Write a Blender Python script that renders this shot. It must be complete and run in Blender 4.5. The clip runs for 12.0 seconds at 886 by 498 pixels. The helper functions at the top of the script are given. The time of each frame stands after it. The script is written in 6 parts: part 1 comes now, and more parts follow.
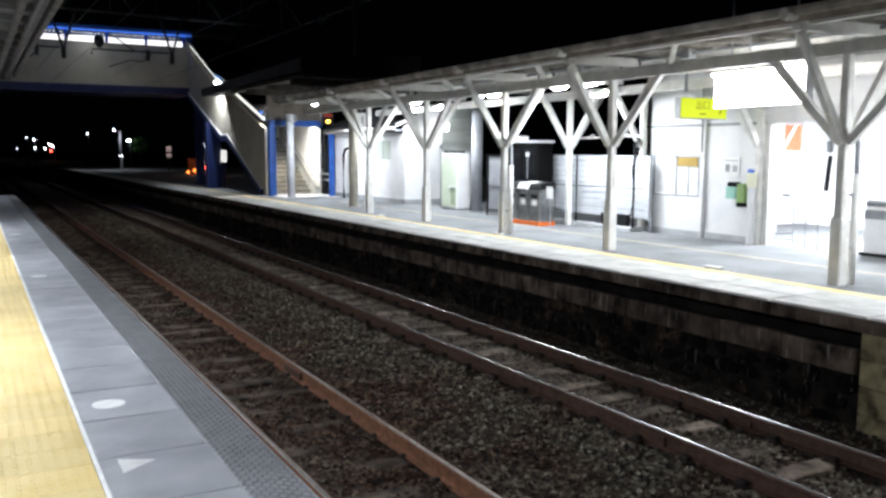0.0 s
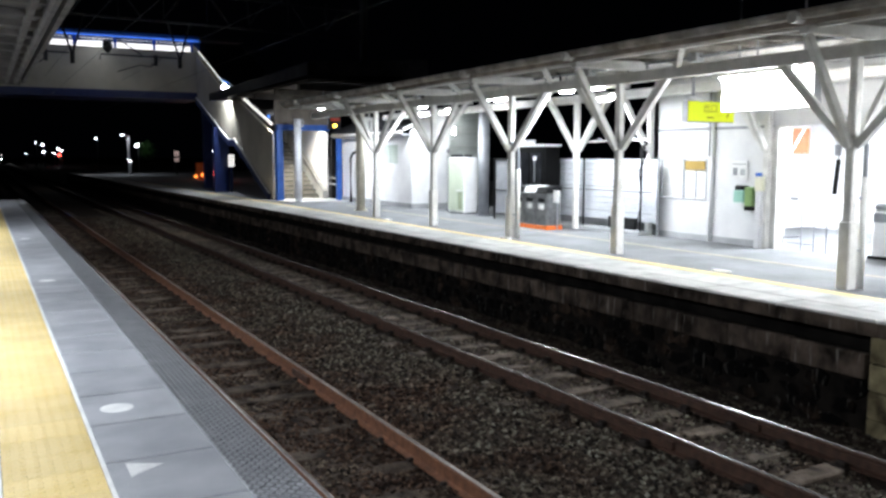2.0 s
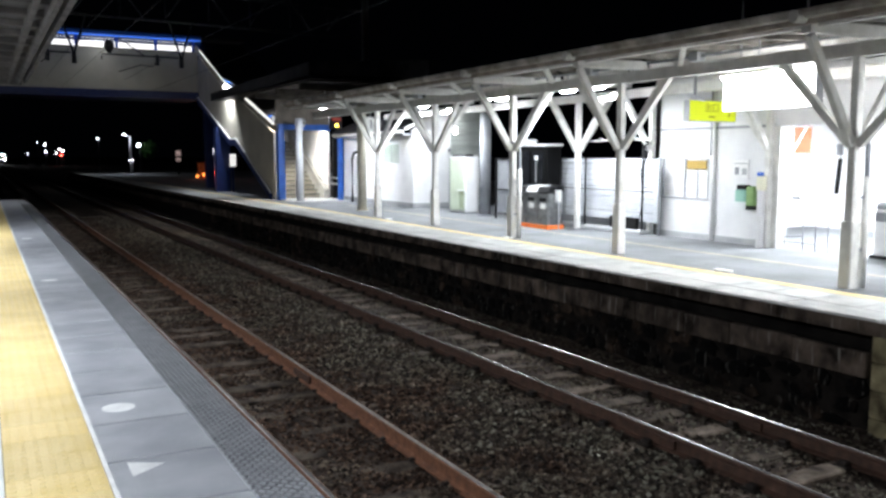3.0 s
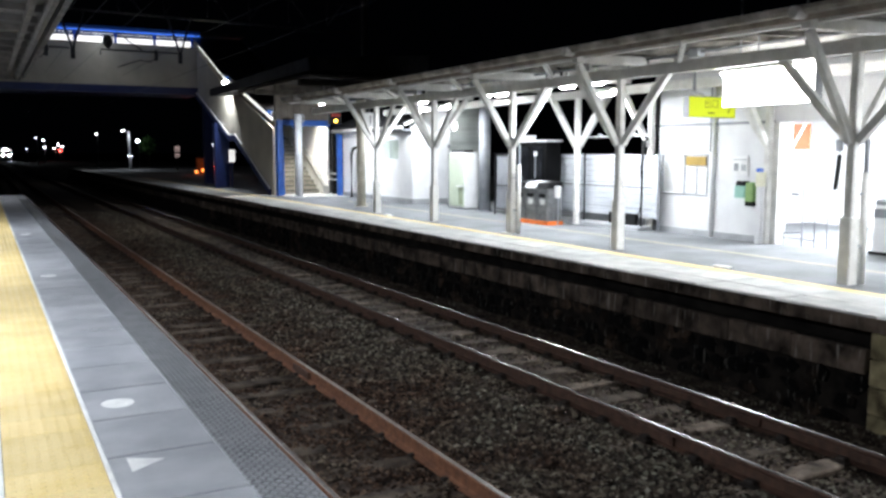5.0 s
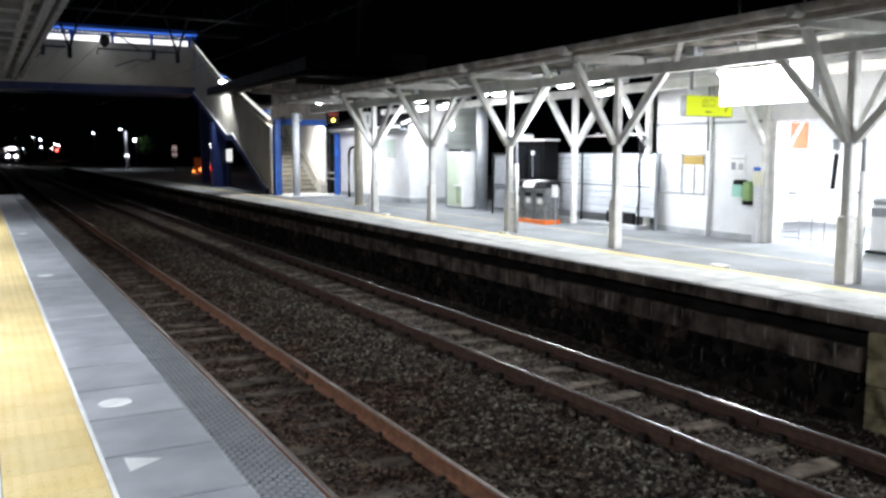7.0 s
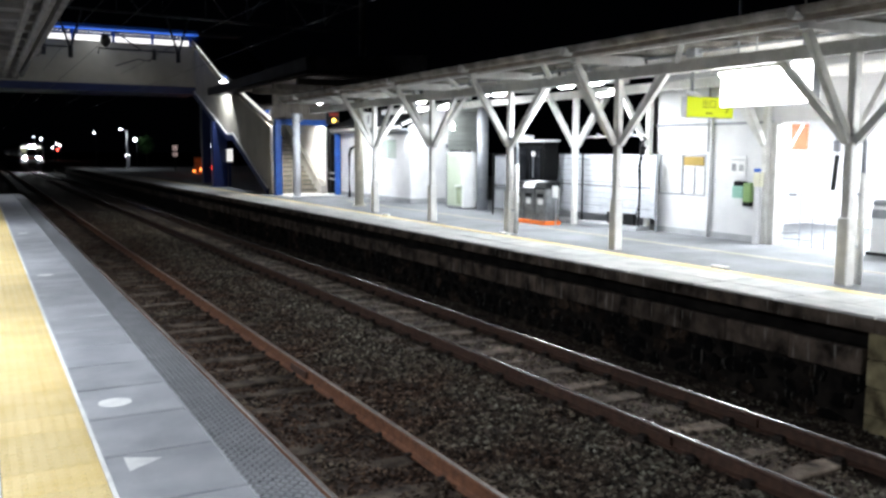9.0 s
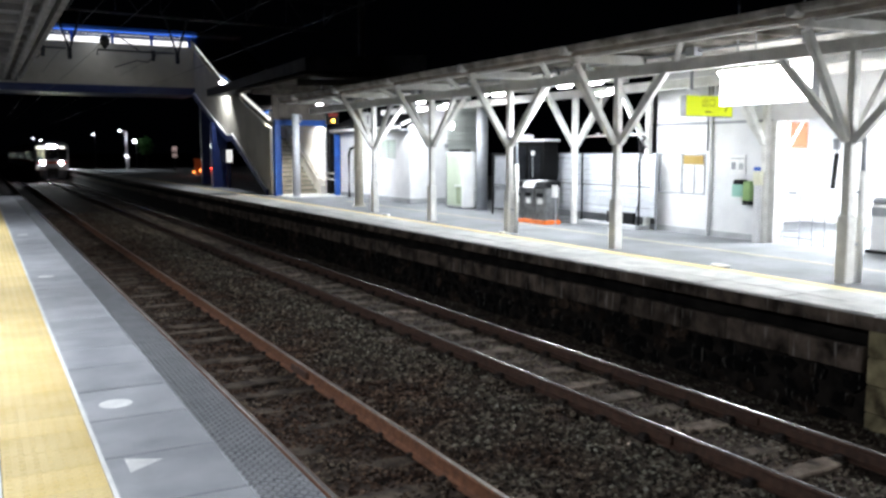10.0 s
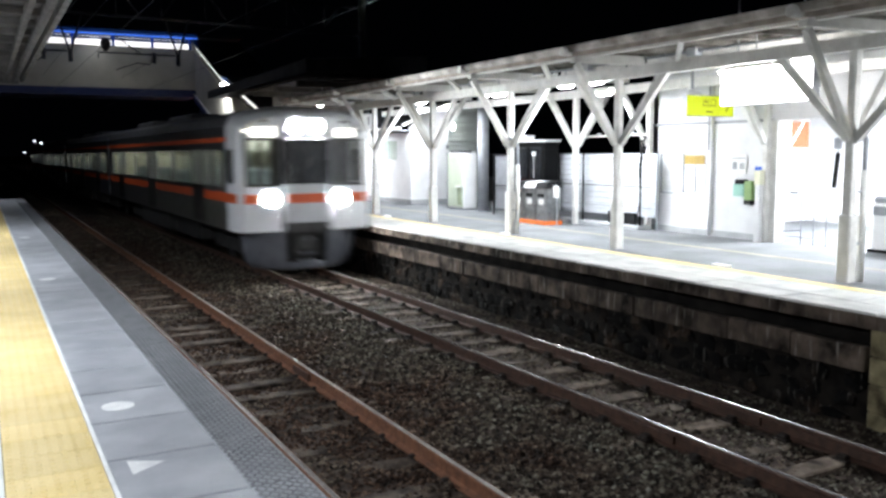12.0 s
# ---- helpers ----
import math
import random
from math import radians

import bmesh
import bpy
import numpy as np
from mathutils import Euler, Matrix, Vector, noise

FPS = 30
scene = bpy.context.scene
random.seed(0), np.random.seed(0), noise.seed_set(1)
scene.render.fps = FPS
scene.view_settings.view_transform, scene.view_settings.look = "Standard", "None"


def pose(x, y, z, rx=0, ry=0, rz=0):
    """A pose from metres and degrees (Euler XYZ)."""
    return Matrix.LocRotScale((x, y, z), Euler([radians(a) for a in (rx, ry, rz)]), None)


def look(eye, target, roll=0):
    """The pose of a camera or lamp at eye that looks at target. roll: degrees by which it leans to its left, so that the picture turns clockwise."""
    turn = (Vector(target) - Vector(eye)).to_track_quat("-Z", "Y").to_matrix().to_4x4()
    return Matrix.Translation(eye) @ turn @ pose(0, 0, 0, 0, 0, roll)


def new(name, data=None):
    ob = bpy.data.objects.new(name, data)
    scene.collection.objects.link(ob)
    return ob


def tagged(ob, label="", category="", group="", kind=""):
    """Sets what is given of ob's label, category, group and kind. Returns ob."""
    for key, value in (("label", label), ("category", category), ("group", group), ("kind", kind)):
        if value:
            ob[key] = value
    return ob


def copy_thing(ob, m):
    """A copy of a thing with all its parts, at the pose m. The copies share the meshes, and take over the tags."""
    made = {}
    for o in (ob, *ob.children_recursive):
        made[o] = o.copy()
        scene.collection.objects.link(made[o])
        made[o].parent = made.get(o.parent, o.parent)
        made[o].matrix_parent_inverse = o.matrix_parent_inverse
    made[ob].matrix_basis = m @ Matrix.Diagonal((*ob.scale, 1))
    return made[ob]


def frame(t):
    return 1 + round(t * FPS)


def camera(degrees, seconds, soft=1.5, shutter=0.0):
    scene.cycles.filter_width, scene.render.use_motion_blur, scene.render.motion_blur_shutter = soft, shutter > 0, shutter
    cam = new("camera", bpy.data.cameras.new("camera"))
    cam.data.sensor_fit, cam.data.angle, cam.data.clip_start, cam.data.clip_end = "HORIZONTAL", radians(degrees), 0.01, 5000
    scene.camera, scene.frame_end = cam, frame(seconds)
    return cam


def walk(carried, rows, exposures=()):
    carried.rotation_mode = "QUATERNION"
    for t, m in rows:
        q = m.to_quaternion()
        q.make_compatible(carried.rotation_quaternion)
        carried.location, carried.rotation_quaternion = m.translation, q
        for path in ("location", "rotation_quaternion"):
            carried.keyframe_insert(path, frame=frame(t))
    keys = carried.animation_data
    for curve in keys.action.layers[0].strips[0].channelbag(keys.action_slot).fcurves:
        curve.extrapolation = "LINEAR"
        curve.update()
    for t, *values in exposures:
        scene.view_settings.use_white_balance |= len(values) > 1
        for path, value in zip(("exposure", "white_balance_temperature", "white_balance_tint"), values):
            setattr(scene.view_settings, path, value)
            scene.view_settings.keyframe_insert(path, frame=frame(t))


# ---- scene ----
cam = camera(54.79, 12.0, 2.8, 0.5)
EYE = (0.0, 0.0, 1.495)
CAMERA_TURNS = (
    (0.0, 83.582, -0.152, -28.770),
    (0.5, 83.650, -0.253, -28.984),
    (1.0, 83.727, -0.247, -29.076),
    (1.5, 83.785, -0.035, -28.381),
    (2.0, 83.848, -0.047, -28.303),
    (2.5, 83.845, -0.104, -28.232),
    (3.0, 83.819, -0.009, -28.205),
    (5.0, 83.544, -0.057, -28.255),
    (5.5, 83.498, -0.071, -28.253),
    (6.0, 83.474, -0.016, -28.311),
    (6.5, 83.475, -0.005, -28.310),
    (7.0, 83.491, -0.015, -28.421),
    (9.0, 83.523, -0.164, -28.389),
    (9.5, 83.510, 0.164, -28.433),
    (10.0, 83.516, 0.087, -28.418),
    (10.5, 83.516, 0.152, -28.371),
    (11.0, 83.545, 0.198, -28.307),
    (11.5, 83.568, 0.314, -28.332),
    (12.0, 83.582, 0.334, -28.354),
)
walk(cam, [(t, pose(*EYE, rx, ry, rz)) for t, rx, ry, rz in CAMERA_TURNS])

# ---- world and exposure: a dark overcast night ----
scene.view_settings.exposure = 0.85
world = bpy.data.worlds.new("night")
scene.world = world
world.use_nodes = True
sky = world.node_tree.nodes["Background"]
sky.inputs["Color"].default_value = (0.10, 0.13, 0.22, 1)
sky.inputs["Strength"].default_value = 0.0012

# plan: x across the tracks, y along them, z up; 0 is the near platform's top
RAIL_Z = -1.074
BED_Z = -1.235
FAR_Z = -0.09
NEAR_EDGE = 1.262
FAR_EDGE = 7.587
RAILS = (2.215, 3.338, 5.524, 6.656)
TRACK_X = 6.09


def lamp(name, at, size, watts, colour=(1.0, 0.98, 0.95), aim=(0, 0, -1), size_y=0.0):
    data = bpy.data.lights.new(name, "AREA")
    data.energy, data.color, data.size = watts, colour, size
    if size_y:
        data.shape, data.size_y = "RECTANGLE", size_y
    ob = new(name, data)
    ob.matrix_world = look(at, Vector(at) + Vector(aim))
    return ob


COOL = (0.86, 0.925, 1.0)
FAR_TUBES = ((9.9, 0.6, 2.76), (9.9, 4.6, 2.76), (9.55, 8.55, 2.66), (9.9, 12.53, 2.78), (10.0, 13.55, 2.79), (10.95, 13.55, 2.68), (9.95, 15.88, 2.77),
             (10.9, 17.98, 2.915), (10.05, 19.78, 2.81), (10.9, 20.14, 2.70), (9.80, 26.30, 3.09), (11.1, 22.85, 2.96))
NEAR_TUBES = ((-0.9, 1.5, 3.0), (-0.9, 7.0, 3.0), (-0.9, 12.5, 3.0), (-0.9, 18.0, 3.0))
for x, y, z in FAR_TUBES:
    watts = 120 if y > 23 else 80 if y > 22 else 70 if y == 4.6 else 40
    lamp("tube_light", (x, y, z - 0.14), 0.12, watts, COOL, (0.35, 0.25, -0.9) if y > 23 else (0, 0, -1), 0.45)
for x, y, z in NEAR_TUBES:
    lamp("tube_light", (x, y, z - 0.14), 0.12, 102 if y < 5 else 88 if y < 10 else 78, (0.83, 0.90, 1.0), size_y=1.1)
lamp("hall_light", (14.2, 9.2, 2.5), 1.6, 430, COOL)
lamp("stair_light", (10.3, 30.9, 3.3), 0.4, 190, (1.0, 0.96, 0.86))
lamp("stair_wall_light", (9.1, 36.9, 4.35), 0.2, 95, COOL, aim=(0.45, 0, -1))
# Out-of-view fill light, added to brighten the bridge and platform end.
lamp("bridge_fill_light", (-1.6, 30.0, 4.3), 0.3, 62, COOL, aim=(0.25, 0.6, -0.75))
lamp("deck_light", (5.0, 44.4, 6.9), 0.4, 25, COOL, size_y=8.0)


# ---- materials ----
def material(name, low, high, scale=6.0, rough=0.7, metal=0.0, bump=0.25, grain=60.0, vary=0.12, stain=0.0, detail=6.0, streak=0.0, polish=0.0):
    """Two colours mixed by coarse noise, fine grain over it, and relief; vary: brightness from piece to piece."""
    m = bpy.data.materials.new(name)
    m.use_nodes = True
    n, l = m.node_tree.nodes, m.node_tree.links
    b = n["Principled BSDF"]
    co = n.new("ShaderNodeTexCoord")
    coarse, fine = n.new("ShaderNodeTexNoise"), n.new("ShaderNodeTexNoise")
    coarse.inputs["Scale"].default_value, coarse.inputs["Detail"].default_value = scale, detail
    fine.inputs["Scale"].default_value, fine.inputs["Detail"].default_value = grain, 3
    geo = n.new("ShaderNodeNewGeometry")
    for t in (coarse, fine):
        l.new(geo.outputs["Position"] if stain >= 0 else co.outputs["Object"], t.inputs["Vector"])
    ramp = n.new("ShaderNodeValToRGB")
    ramp.color_ramp.elements[0].position, ramp.color_ramp.elements[1].position = 0.32, 0.68
    ramp.color_ramp.elements[0].color, ramp.color_ramp.elements[1].color = (*low, 1), (*high, 1)
    l.new(coarse.outputs["Fac"], ramp.inputs["Fac"])
    info = n.new("ShaderNodeObjectInfo")
    add = n.new("ShaderNodeMath")
    add.operation = "MULTIPLY_ADD"
    add.inputs[1].default_value, add.inputs[2].default_value = vary * 2, 1 - vary
    l.new(info.outputs["Random"], add.inputs[0])
    speck = n.new("ShaderNodeMath")
    speck.operation = "MULTIPLY_ADD"
    speck.inputs[1].default_value, speck.inputs[2].default_value = 0.5, 0.75
    l.new(fine.outputs["Fac"], speck.inputs[0])
    mul = n.new("ShaderNodeMath")
    mul.operation = "MULTIPLY"
    l.new(add.outputs[0], mul.inputs[0])
    l.new(speck.outputs[0], mul.inputs[1])
    tint = n.new("ShaderNodeMix")
    tint.data_type, tint.blend_type = "RGBA", "MULTIPLY"
    tint.inputs["Factor"].default_value = 1
    l.new(ramp.outputs["Color"], tint.inputs[6])
    l.new(mul.outputs[0], tint.inputs[7])
    colour = tint.outputs[2]
    if streak:
        run, squash, cut = n.new("ShaderNodeTexNoise"), n.new("ShaderNodeMapping"), n.new("ShaderNodeValToRGB")
        squash.inputs["Scale"].default_value = (5, 5, 0.5)
        cut.color_ramp.elements[0].position, cut.color_ramp.elements[1].position = 0.60, 0.74
        cut.color_ramp.elements[0].color, cut.color_ramp.elements[1].color = (0, 0, 0, 1), (streak, streak, streak, 1)
        l.new(geo.outputs["Position"], squash.inputs["Vector"])
        l.new(squash.outputs["Vector"], run.inputs["Vector"])
        l.new(run.outputs["Fac"], cut.inputs["Fac"])
        lime = n.new("ShaderNodeMix")
        lime.data_type = "RGBA"
        lime.inputs[7].default_value = (0.30, 0.28, 0.25, 1)
        l.new(cut.outputs["Color"], lime.inputs["Factor"])
        l.new(colour, lime.inputs[6])
        colour = lime.outputs[2]
    l.new(colour, b.inputs["Base Color"])
    b.inputs["Roughness"].default_value, b.inputs["Metallic"].default_value = rough, metal
    if polish:
        worn, wear = n.new("ShaderNodeTexNoise"), n.new("ShaderNodeMapRange")
        worn.inputs["Scale"].default_value, worn.inputs["Detail"].default_value = 2.4, 5
        wear.inputs["From Min"].default_value, wear.inputs["From Max"].default_value = 0.35, 0.65
        wear.inputs["To Min"].default_value, wear.inputs["To Max"].default_value = rough - polish, rough + polish
        l.new(geo.outputs["Position"], worn.inputs["Vector"])
        l.new(worn.outputs["Fac"], wear.inputs["Value"])
        l.new(wear.outputs["Result"], b.inputs["Roughness"])
    if bump:
        bp = n.new("ShaderNodeBump")
        bp.inputs["Strength"].default_value, bp.inputs["Distance"].default_value = bump, 0.01
        mixed = n.new("ShaderNodeMath")
        mixed.operation = "ADD"
        l.new(coarse.outputs["Fac"], mixed.inputs[0])
        l.new(fine.outputs["Fac"], mixed.inputs[1])
        l.new(mixed.outputs[0], bp.inputs["Height"])
        l.new(bp.outputs["Normal"], b.inputs["Normal"])
    return m


def glow(name, colour, strength, base=(0.8, 0.8, 0.8)):
    m = bpy.data.materials.new(name)
    m.use_nodes = True
    b = m.node_tree.nodes["Principled BSDF"]
    b.inputs["Base Color"].default_value = (*base, 1)
    b.inputs["Emission Color"].default_value = (*colour, 1)
    b.inputs["Emission Strength"].default_value = strength
    return m


def glass(name, colour=(0.9, 0.95, 0.95), rough=0.03):
    m = bpy.data.materials.new(name)
    m.use_nodes = True
    b = m.node_tree.nodes["Principled BSDF"]
    b.inputs["Base Color"].default_value = (*colour, 1)
    b.inputs["Roughness"].default_value = rough
    b.inputs["Transmission Weight"].default_value = 1
    b.inputs["IOR"].default_value = 1.1
    return m


CONCRETE = material("weathered_concrete", (0.30, 0.31, 0.32), (0.44, 0.45, 0.46), 3, 0.75, grain=90)
SLAB = material("grey_paving_slab", (0.26, 0.27, 0.29), (0.41, 0.42, 0.44), 2.2, 0.42, grain=120, vary=0.09, polish=0.09)
TREAD = material("grey_tread_edging", (0.225, 0.23, 0.243), (0.32, 0.326, 0.342), 5, 0.6, grain=150)
TREAD_BAR = material("dark_tread_rib", (0.13, 0.133, 0.142), (0.20, 0.203, 0.214), 6, 0.6)
YELLOW = material("yellow_tactile_block", (0.67, 0.505, 0.195), (0.75, 0.595, 0.285), 3, 0.6, grain=100, vary=0.05)
WHITE_LINE = material("white_road_paint", (0.66, 0.66, 0.65), (0.82, 0.82, 0.80), 8, 0.6)
ASPHALT = material("grey_platform_asphalt", (0.105, 0.11, 0.115), (0.165, 0.17, 0.18), 1.5, 0.85, grain=180)
PALE_SLAB = material("pale_platform_edge_slab", (0.31, 0.31, 0.295), (0.46, 0.455, 0.43), 3, 0.75, grain=90, vary=0.08)
OLD_CONCRETE = material("sooty_old_concrete", (0.010, 0.0075, 0.006), (0.135, 0.104, 0.082), 3.4, 0.9, bump=0.8, vary=0.35, streak=0.6, detail=10)
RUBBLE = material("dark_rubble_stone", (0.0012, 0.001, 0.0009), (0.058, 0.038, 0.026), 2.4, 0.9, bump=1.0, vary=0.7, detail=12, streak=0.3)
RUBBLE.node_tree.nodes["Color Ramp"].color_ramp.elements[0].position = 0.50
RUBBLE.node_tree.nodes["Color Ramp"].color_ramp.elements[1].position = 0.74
# Near-black for soot stain plus the coping's shade, put into the colour.
SOOT_SHADE = material("black_soot_shade", (0.0025, 0.002, 0.002), (0.014, 0.012, 0.010), 3, 0.95, bump=0.5)
PALE_STONE = material("ochre_masonry", (0.05, 0.038, 0.022), (0.42, 0.36, 0.21), 4, 0.85, bump=0.7, vary=0.2, detail=10)
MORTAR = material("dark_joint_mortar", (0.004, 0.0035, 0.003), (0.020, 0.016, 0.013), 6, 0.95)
BALLAST = material("brown_grey_ballast", (0.012, 0.009, 0.0075), (0.088, 0.064, 0.051), 7, 0.9, bump=1.0, grain=40, detail=10)
GROUND = material("dark_soil", (0.02, 0.02, 0.018), (0.05, 0.045, 0.04), 0.6, 0.95)
SLEEPER = material("weathered_timber_sleeper", (0.018, 0.0125, 0.010), (0.152, 0.120, 0.095), 5, 0.85, bump=0.9, vary=0.4, detail=10)
RUST = material("rusty_rail_steel", (0.10, 0.042, 0.023), (0.21, 0.090, 0.045), 12, 0.65, 0.2, bump=0.4)
NEAR_HEAD = material("worn_near_rail_head", (0.52, 0.48, 0.45), (0.72, 0.69, 0.66), 7, 0.36, 1.0, bump=0)
DARK_RUST = material("dark_brown_rail_steel", (0.05, 0.026, 0.018), (0.10, 0.052, 0.034), 12, 0.6, 0.2, bump=0.4)
UNDER_IRON = material("black_oily_iron", (0.012, 0.009, 0.007), (0.035, 0.024, 0.018), 9, 0.7, 0.2, bump=0.4)
RAIL_HEAD = material("polished_rail_head", (0.22, 0.21, 0.21), (0.40, 0.385, 0.38), 9, 0.27, 1.0, bump=0)
WHITE_WOOD = material("white_painted_timber", (0.60, 0.59, 0.56), (0.78, 0.77, 0.74), 5, 0.55, bump=0.15, vary=0.06)
WHITE_WALL = material("white_painted_wall", (0.72, 0.72, 0.73), (0.82, 0.82, 0.82), 2.5, 0.6, bump=0.1)
ROOF_UNDER = material("pale_roof_boarding", (0.075, 0.066, 0.055), (0.33, 0.31, 0.28), 2.2, 0.7, bump=0.15)
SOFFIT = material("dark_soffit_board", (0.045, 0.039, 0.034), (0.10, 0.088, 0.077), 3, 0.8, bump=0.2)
GRIMY_WHITE = material("grimy_white_gutter", (0.22, 0.195, 0.165), (0.56, 0.53, 0.49), 3, 0.65, bump=0.15, detail=9)
FENCE_PANEL = material("pale_blue_white_fence_sheet", (0.56, 0.585, 0.62), (0.66, 0.685, 0.72), 2.5, 0.5, bump=0.05)
BOOTH_BLACK = material("deep_black_booth_panel", (0.0015, 0.0016, 0.0018), (0.004, 0.004, 0.0045), 4, 0.5, bump=0.02)
EAVE = material("weathered_brown_eave_board", (0.24, 0.20, 0.17), (0.42, 0.37, 0.32), 4, 0.75, bump=0.3)
ROOF_DARK = material("dark_roof_sheet", (0.012, 0.012, 0.014), (0.03, 0.03, 0.033), 3, 0.6)
BLUE = material("blue_painted_steel", (0.012, 0.075, 0.33), (0.02, 0.11, 0.45), 4, 0.45, bump=0.08)
BRIGHT_BLUE = material("bright_blue_trim", (0.03, 0.16, 0.75), (0.05, 0.20, 0.85), 4, 0.4, bump=0.03)
DARK_BLUE = material("navy_painted_steel", (0.004, 0.012, 0.07), (0.007, 0.02, 0.10), 4, 0.5, bump=0.08)
CREAM_PANEL = material("cream_bridge_panel", (0.36, 0.33, 0.27), (0.46, 0.425, 0.35), 1.2, 0.6, bump=0.1)
BROWN_PANEL = material("ribbed_brown_gable_panel", (0.10, 0.084, 0.068), (0.175, 0.148, 0.122), 3, 0.7)
GREY_STEEL = material("grey_galvanised_steel", (0.32, 0.33, 0.35), (0.46, 0.47, 0.49), 8, 0.45, 0.5, bump=0.05)
GREY_PAINT = material("grey_painted_column", (0.22, 0.23, 0.25), (0.30, 0.31, 0.33), 5, 0.5, bump=0.06)
TAN_PAINT = material("tan_painted_column", (0.40, 0.37, 0.30), (0.50, 0.47, 0.39), 5, 0.5, bump=0.06)
BLACK = material("black_painted_metal", (0.006, 0.006, 0.007), (0.016, 0.016, 0.017), 6, 0.4, bump=0.05)
WIRE = material("dark_grey_wire", (0.03, 0.031, 0.033), (0.06, 0.06, 0.063), 8, 0.5, 0.5)
STAINLESS = material("brushed_stainless_steel", (0.45, 0.46, 0.47), (0.60, 0.61, 0.62), 10, 0.32, 0.9, bump=0.03)
ORANGE = material("orange_paint", (0.75, 0.14, 0.02), (0.85, 0.20, 0.035), 5, 0.5, bump=0.03)
SIGN_YELLOW = glow("lit_yellow_sign_face", (0.46, 0.54, 0.005), 0.5, (0.55, 0.62, 0.03))
SIGN_WHITE = glow("lit_white_sign_face", (1, 1, 1), 6.0)
PANEL_GLOW = glow("white_panel_lamp", (0.95, 0.98, 1.0), 12)
TUBE = glow("white_fluorescent_tube", (0.93, 0.97, 1.0), 42)
GREEN = material("green_plastic", (0.16, 0.27, 0.09), (0.22, 0.34, 0.13), 6, 0.5)
TEAL = material("pale_teal_plastic", (0.26, 0.50, 0.42), (0.34, 0.60, 0.50), 6, 0.5)
PAPER = material("printed_paper", (0.70, 0.70, 0.69), (0.80, 0.80, 0.79), 8, 0.7, bump=0)
INK = material("dark_print", (0.05, 0.05, 0.06), (0.10, 0.10, 0.11), 8, 0.7, bump=0)
OCHRE_SIGN = material("ochre_notice", (0.36, 0.24, 0.05), (0.44, 0.30, 0.08), 6, 0.6, bump=0)
NEAR_ROOF = material("dull_grey_canopy_sheet", (0.115, 0.107, 0.105), (0.225, 0.21, 0.205), 3, 0.7, bump=0.15)
DARK_GLASS = material("dark_tinted_glass", (0.010, 0.011, 0.013), (0.02, 0.021, 0.024), 4, 0.06, bump=0)


PALE_POLE = material("pale_grey_pole_paint", (0.46, 0.47, 0.50), (0.56, 0.57, 0.60), 4, 0.5, bump=0.06)
POSTER_ORANGE = material("deep_orange_poster", (0.52, 0.045, 0.012), (0.60, 0.06, 0.018), 5, 0.6, bump=0)
STEP = material("worn_concrete_step", (0.13, 0.122, 0.10), (0.23, 0.215, 0.18), 5, 0.8, bump=0.3)
NOSING = material("dark_step_nosing", (0.05, 0.047, 0.04), (0.09, 0.085, 0.075), 6, 0.8)
SIDING = material("pale_grey_green_siding", (0.52, 0.56, 0.53), (0.62, 0.66, 0.63), 3, 0.6, bump=0.1)
# Emission stands in for lamplight falling on a reflective white plate.
GLOW_NOTICE = glow("added_glow_notice", (1.0, 0.99, 0.96), 0.55)

for m in (BLACK, BOOTH_BLACK, RUBBLE, SOOT_SHADE, MORTAR, OLD_CONCRETE, PALE_STONE, BALLAST, SLEEPER, GROUND, ROOF_DARK, SOFFIT):
    m.node_tree.nodes["Principled BSDF"].inputs["Specular IOR Level"].default_value = 0.12


